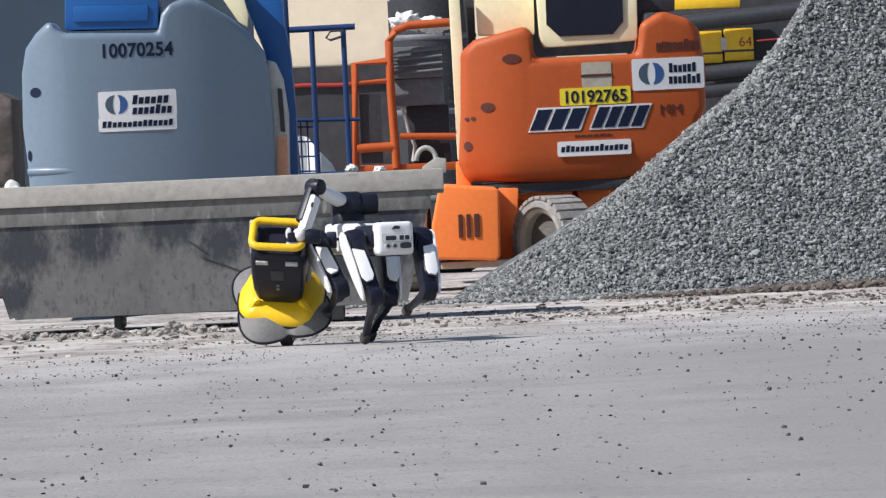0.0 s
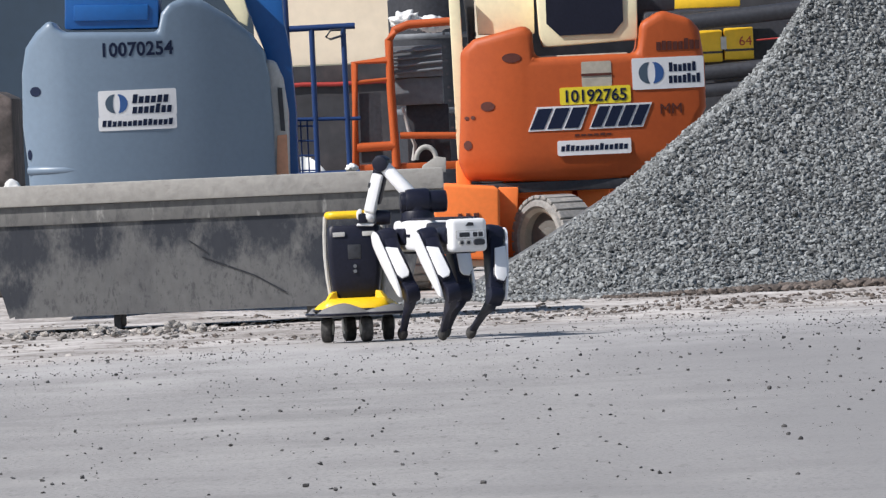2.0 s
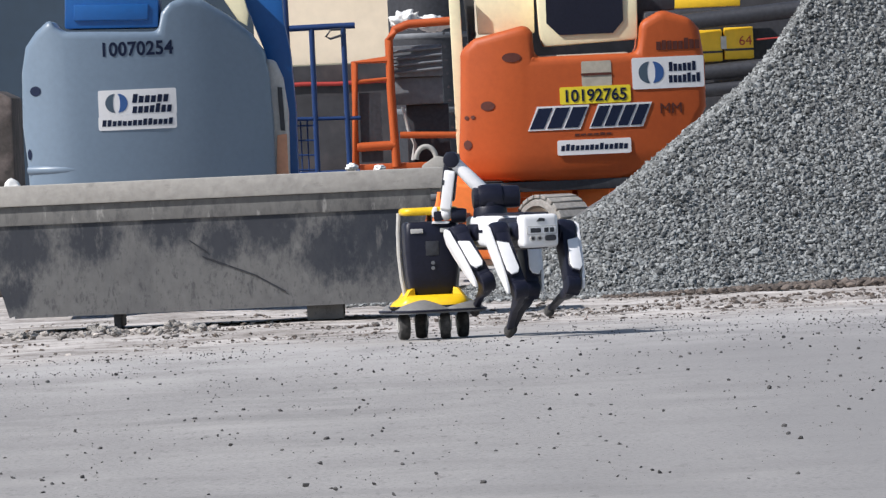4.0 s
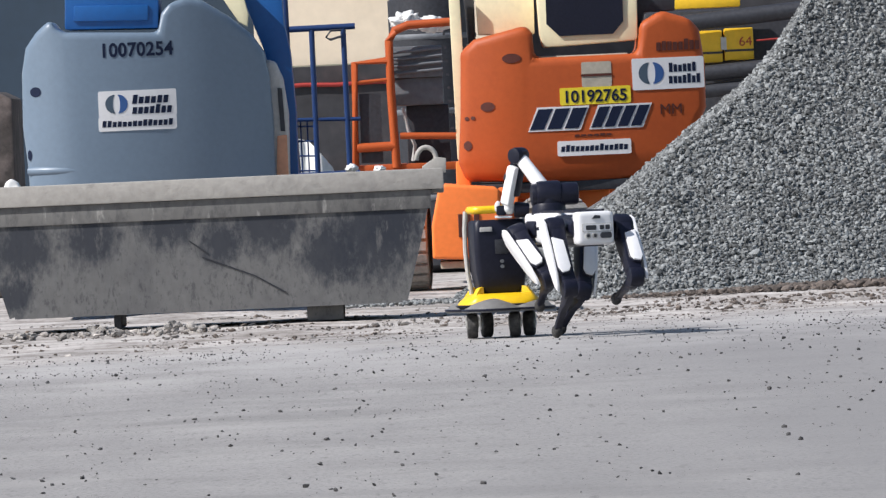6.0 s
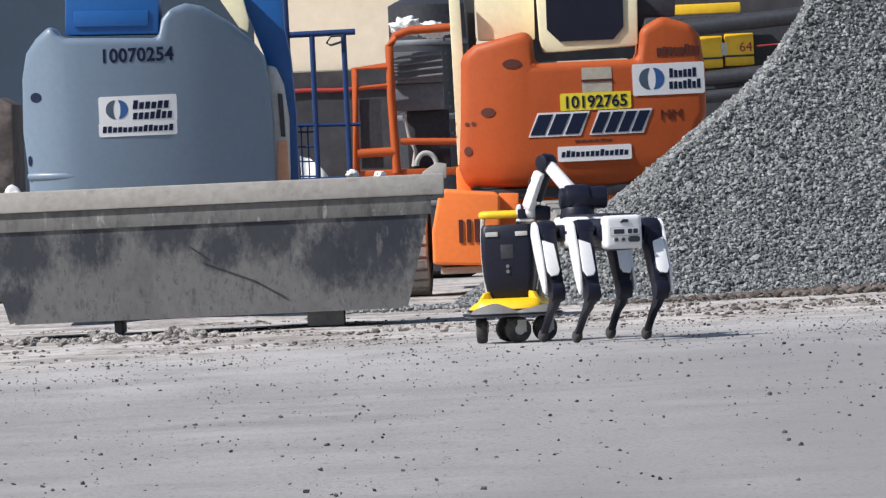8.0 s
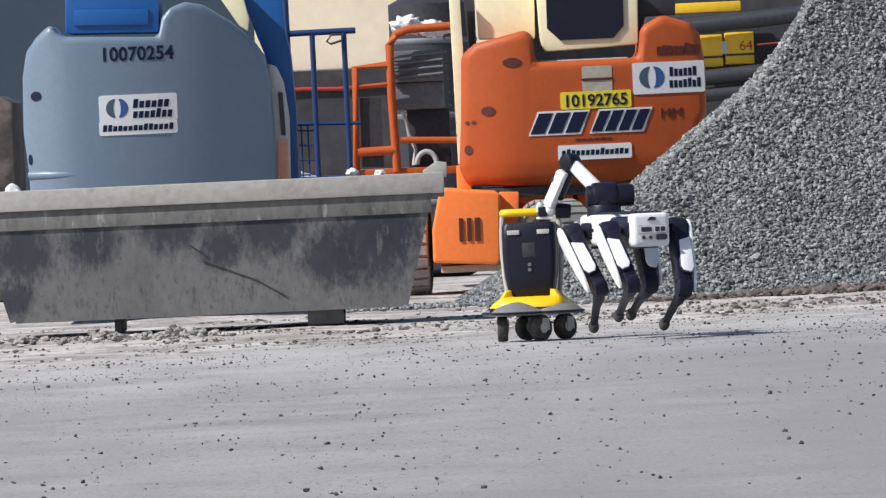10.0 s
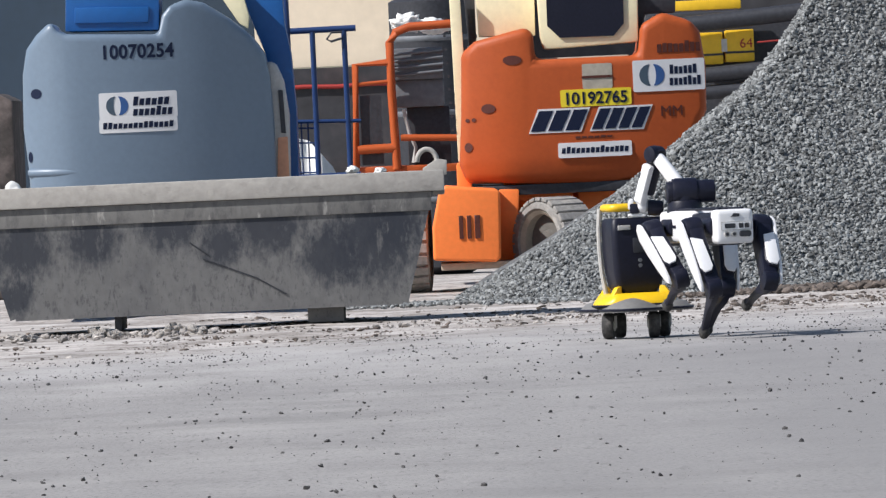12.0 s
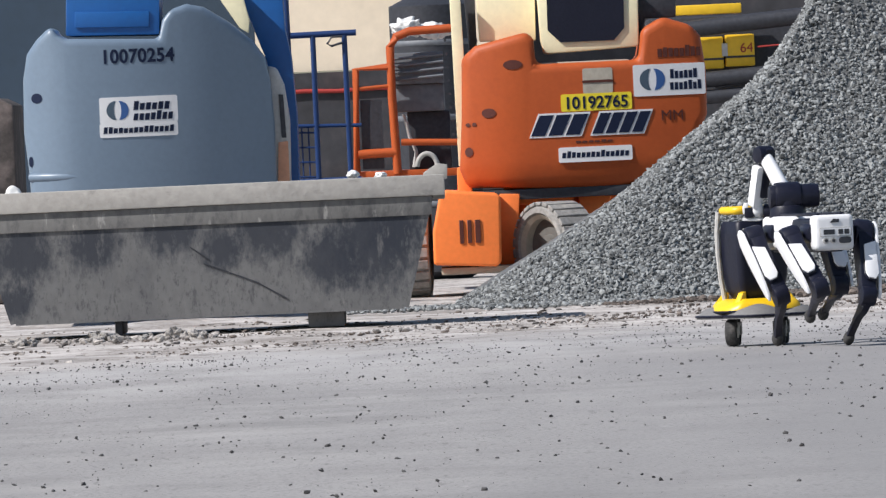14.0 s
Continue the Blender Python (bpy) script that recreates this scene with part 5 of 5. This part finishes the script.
WRIST = [
    (0, -0.6965, 0.5412),
    (0.5, -0.6267, 0.5494),
    (1, -0.5776, 0.6029),
    (1.5, -0.4663, 0.6047),
    (2, -0.3472, 0.6104),
    (2.5, -0.2517, 0.5991),
    (3, -0.1629, 0.6028),
    (3.5, -0.0712, 0.6041),
    (4, 0.0208, 0.6053),
    (4.5, 0.1129, 0.6065),
    (5, 0.2052, 0.6078),
    (5.5, 0.2977, 0.609),
    (6, 0.3254, 0.6245),
    (6.5, 0.4126, 0.6277),
    (7, 0.4343, 0.6367),
    (7.5, 0.4266, 0.6341),
    (8, 0.4257, 0.6314),
    (9.3, 0.4263, 0.6308),
    (9.7, 0.4802, 0.6316),
    (10.1, 0.535, 0.6324),
    (10.5, 0.589, 0.6333),
    (11, 0.5988, 0.6244),
    (11.5, 0.7539, 0.6135),
    (12, 0.9437, 0.625),
    (12.5, 1.1404, 0.6186),
    (13, 1.2158, 0.6157),
    (13.5, 1.3209, 0.6188),
    (14, 1.432, 0.6189),
]
CART = [
    (0, -0.7954, 59.6, -7),
    (0.5, -0.7477, 59.5337, -7),
    (1, -0.6745, 59.5163, 0),
    (1.5, -0.5723, 59.52, 0),
    (2, -0.4314, 59.5137, 0),
    (2.5, -0.3424, 59.4863, 0),
    (3, -0.2578, 59.45, 0),
    (3.5, -0.1598, 59.32, 3),
    (4, -0.0628, 59.24, 6),
    (4.5, 0.0354, 59.16, 9),
    (5, 0.1331, 59.08, 12),
    (5.5, 0.2321, 59.05, 15),
    (6, 0.2637, 59.0033, 10),
    (6.5, 0.2983, 58.9567, 2),
    (7, 0.318, 58.91, -8),
    (7.5, 0.3175, 58.98, -8),
    (8, 0.3231, 59.05, -8),
    (9.3, 0.3235, 59.128, -8),
    (9.7, 0.3787, 58.985, -2.667),
    (10.1, 0.433, 58.843, -5.333),
    (10.5, 0.4883, 58.7, -8),
    (11, 0.5681, 58.4071, 22),
    (11.5, 0.6719, 58.1143, 14),
    (12, 0.8973, 57.7464, 15),
    (12.5, 1.1087, 57.3786, 24),
    (13, 1.1956, 56.8527, 24),
    (13.5, 1.3204, 56.3259, 24),
    (14, 1.4163, 55.8, 24),
]


def at(table, t):
    """Values of a table at t, straight between its rows."""
    for a, b in zip(table, table[1:]):
        if t <= b[0]:
            f = max(0.0, (t - a[0]) / (b[0] - a[0]))
            return [p + (q - p) * f for p, q in zip(a[1:], b[1:])]
    return list(table[-1][1:])


TILT = [(0, 47), (0.5, 46), (0.7, 24), (0.95, 0), (14, 0)]
FLAP = [(0, 0), (0.4, 40), (0.9, 39), (1.5, 36), (2.0, 29), (2.5, 12), (2.9, 40), (5.4, 38), (6.0, 12), (6.7, 38), (7.5, 13), (8.0, 25), (9.2, 40), (10.5, 27), (11.0, 16), (11.5, 30), (12.0, 8), (12.6, 38), (13.0, 40), (14.0, 40)]
SWIVEL = [(0, 20, 200, -10, 170), (1, 40, 8, 10, -12), (1.5, 10, 60, -35, -12), (2, 4, 12, -8, 10), (3, 8, -6, 12, 4), (5.5, -10, -25, -12, -20), (6.0, -18, -2, -8, -14), (6.5, 10, -65, 5, -70), (7.0, -45, -70, 5, -60), (8.0, -45, -70, 5, -60), (10.0, -40, -50, 5, -40), (10.5, 14, -8, 18, 8), (11.0, -10, -32, -20, -28), (11.5, -16, 2, -20, -8), (12, -22, -8, -28, -12), (12.5, -36, -24, -38, -22), (13, -24, -36, -30, -34), (13.5, -38, -22, -26, -36), (14, -30, -24, -36, -28)]


def motions():
    step = 0.1
    times = [round(i * step, 3) for i in range(141)]
    root_rows, cart_rows = [], []
    part_rows = {}
    for t in times:
        x, y, z, a = at(BODY, t)
        root = pose(x, y, z - 0.535, 0, 0, a)
        root_rows.append((t, root))
        inv = root.inverted()
        for key, table in (("fl", FOOT_FL), ("rl", FOOT_RL), ("fr", FOOT_FR), ("rr", FOOT_RR)):
            sx, sy, hip, upper, lower = LEGS[key]
            fx, fz = at(table, t)
            fy = (root @ Vector((sx * 0.166, sy * HIP_Y + 0.10, 0))).y
            tgt = inv @ Vector((fx, fy, fz + 0.022))
            h = Vector((sx * HIP_X, sy * HIP_Y, HIP_Z))
            d = tgt - h
            reach = max(0.05, d.x ** 2 + d.z ** 2 - LINK ** 2) ** 0.5
            roll = math.atan2(-reach, sx * LINK) - math.atan2(d.z, d.x)
            far = min(math.hypot(d.y, reach), THIGH + SHIN - 0.002)
            phi = math.atan2(d.y, reach)
            a1 = phi - math.acos(max(-1, min(1, (THIGH ** 2 + far ** 2 - SHIN ** 2) / (2 * THIGH * far))))
            a2 = phi + math.acos(max(-1, min(1, (SHIN ** 2 + far ** 2 - THIGH ** 2) / (2 * SHIN * far))))
            mh = Matrix.Translation(h) @ Matrix.Rotation(roll, 4, "Y")
            mu = mh @ Matrix.Translation((sx * LINK, 0, 0)) @ Matrix.Rotation(a1, 4, "X")
            ml = mu @ Matrix.Translation((0, 0, -THIGH)) @ Matrix.Rotation(a2 - a1, 4, "X")
            for ob, m in ((hip, mh), (upper, mu), (lower, ml)):
                part_rows.setdefault(ob, []).append((t, m))
        # arm reaches from the shoulder to the handle
        wx, wz = at(WRIST, t)
        cx, cy, yaw = at(CART, t)
        tilt, = at(TILT, t)
        wy = min(y + 0.50, cy - 0.10 - 0.55 * math.sin(radians(tilt)))
        wr = inv @ Vector((wx * wy / (y + 0.50), wy, wz))
        d = wr - SHOULDER
        dist = min(d.length, UPPER + FORE - 0.004)
        u = d.normalized()
        up = (Vector((0, 0, 1)) - u * u.z).normalized()
        ca = (UPPER ** 2 + dist ** 2 - FORE ** 2) / (2 * UPPER * dist)
        el = SHOULDER + UPPER * (u * ca + up * math.sqrt(max(0, 1 - ca * ca)))
        side = u.cross(up).normalized()

        def frame_of(p, z_axis):
            zz = z_axis.normalized()
            yy = zz.cross(side).normalized()
            return Matrix(((side.x, yy.x, zz.x, p.x), (side.y, yy.y, zz.y, p.y), (side.z, yy.z, zz.z, p.z), (0, 0, 0, 1)))

        sh = Matrix.Translation(SHOULDER - Vector((0, 0, 0.03))) @ pose(0, 0, 0, 0, 0, 6 - a)
        part_rows.setdefault(ARM[0], []).append((t, sh))
        part_rows.setdefault(ARM[1], []).append((t, frame_of(SHOULDER, el - SHOULDER)))
        part_rows.setdefault(ARM[2], []).append((t, frame_of(el, wr - el)))
        part_rows.setdefault(ARM[3], []).append((t, Matrix.Translation(wr) @ pose(0, 0, 0, 0, 0, -a)))
        # cart
        edge = -0.29
        m = Matrix.Translation((cx, cy + edge, 0.0)) @ pose(0, 0, 0, tilt, 0, 0) @ Matrix.Translation((0, -edge, -0.128 * min(1, tilt / 20))) @ pose(0, 0, 0, 0, 0, yaw)
        cart_rows.append((t, m))
        sw = at(SWIVEL, t)
        for (c, sx, sy), ang in zip(CASTERS, sw):
            part_rows.setdefault(c, []).append((t, pose(sx, sy, 0.064, 0, 0, ang)))
    # the tarp sinks back and rises with the wind, hinged at its foot
    walk(TARP, [(t, pose(TX, 74.6, 0, -tilt, 0, 0)) for t, tilt in FLAP])
    walk(ROBOT, root_rows)
    walk(CART_OB, cart_rows)
    for ob, rows in part_rows.items():
        walk(ob, rows)


motions()
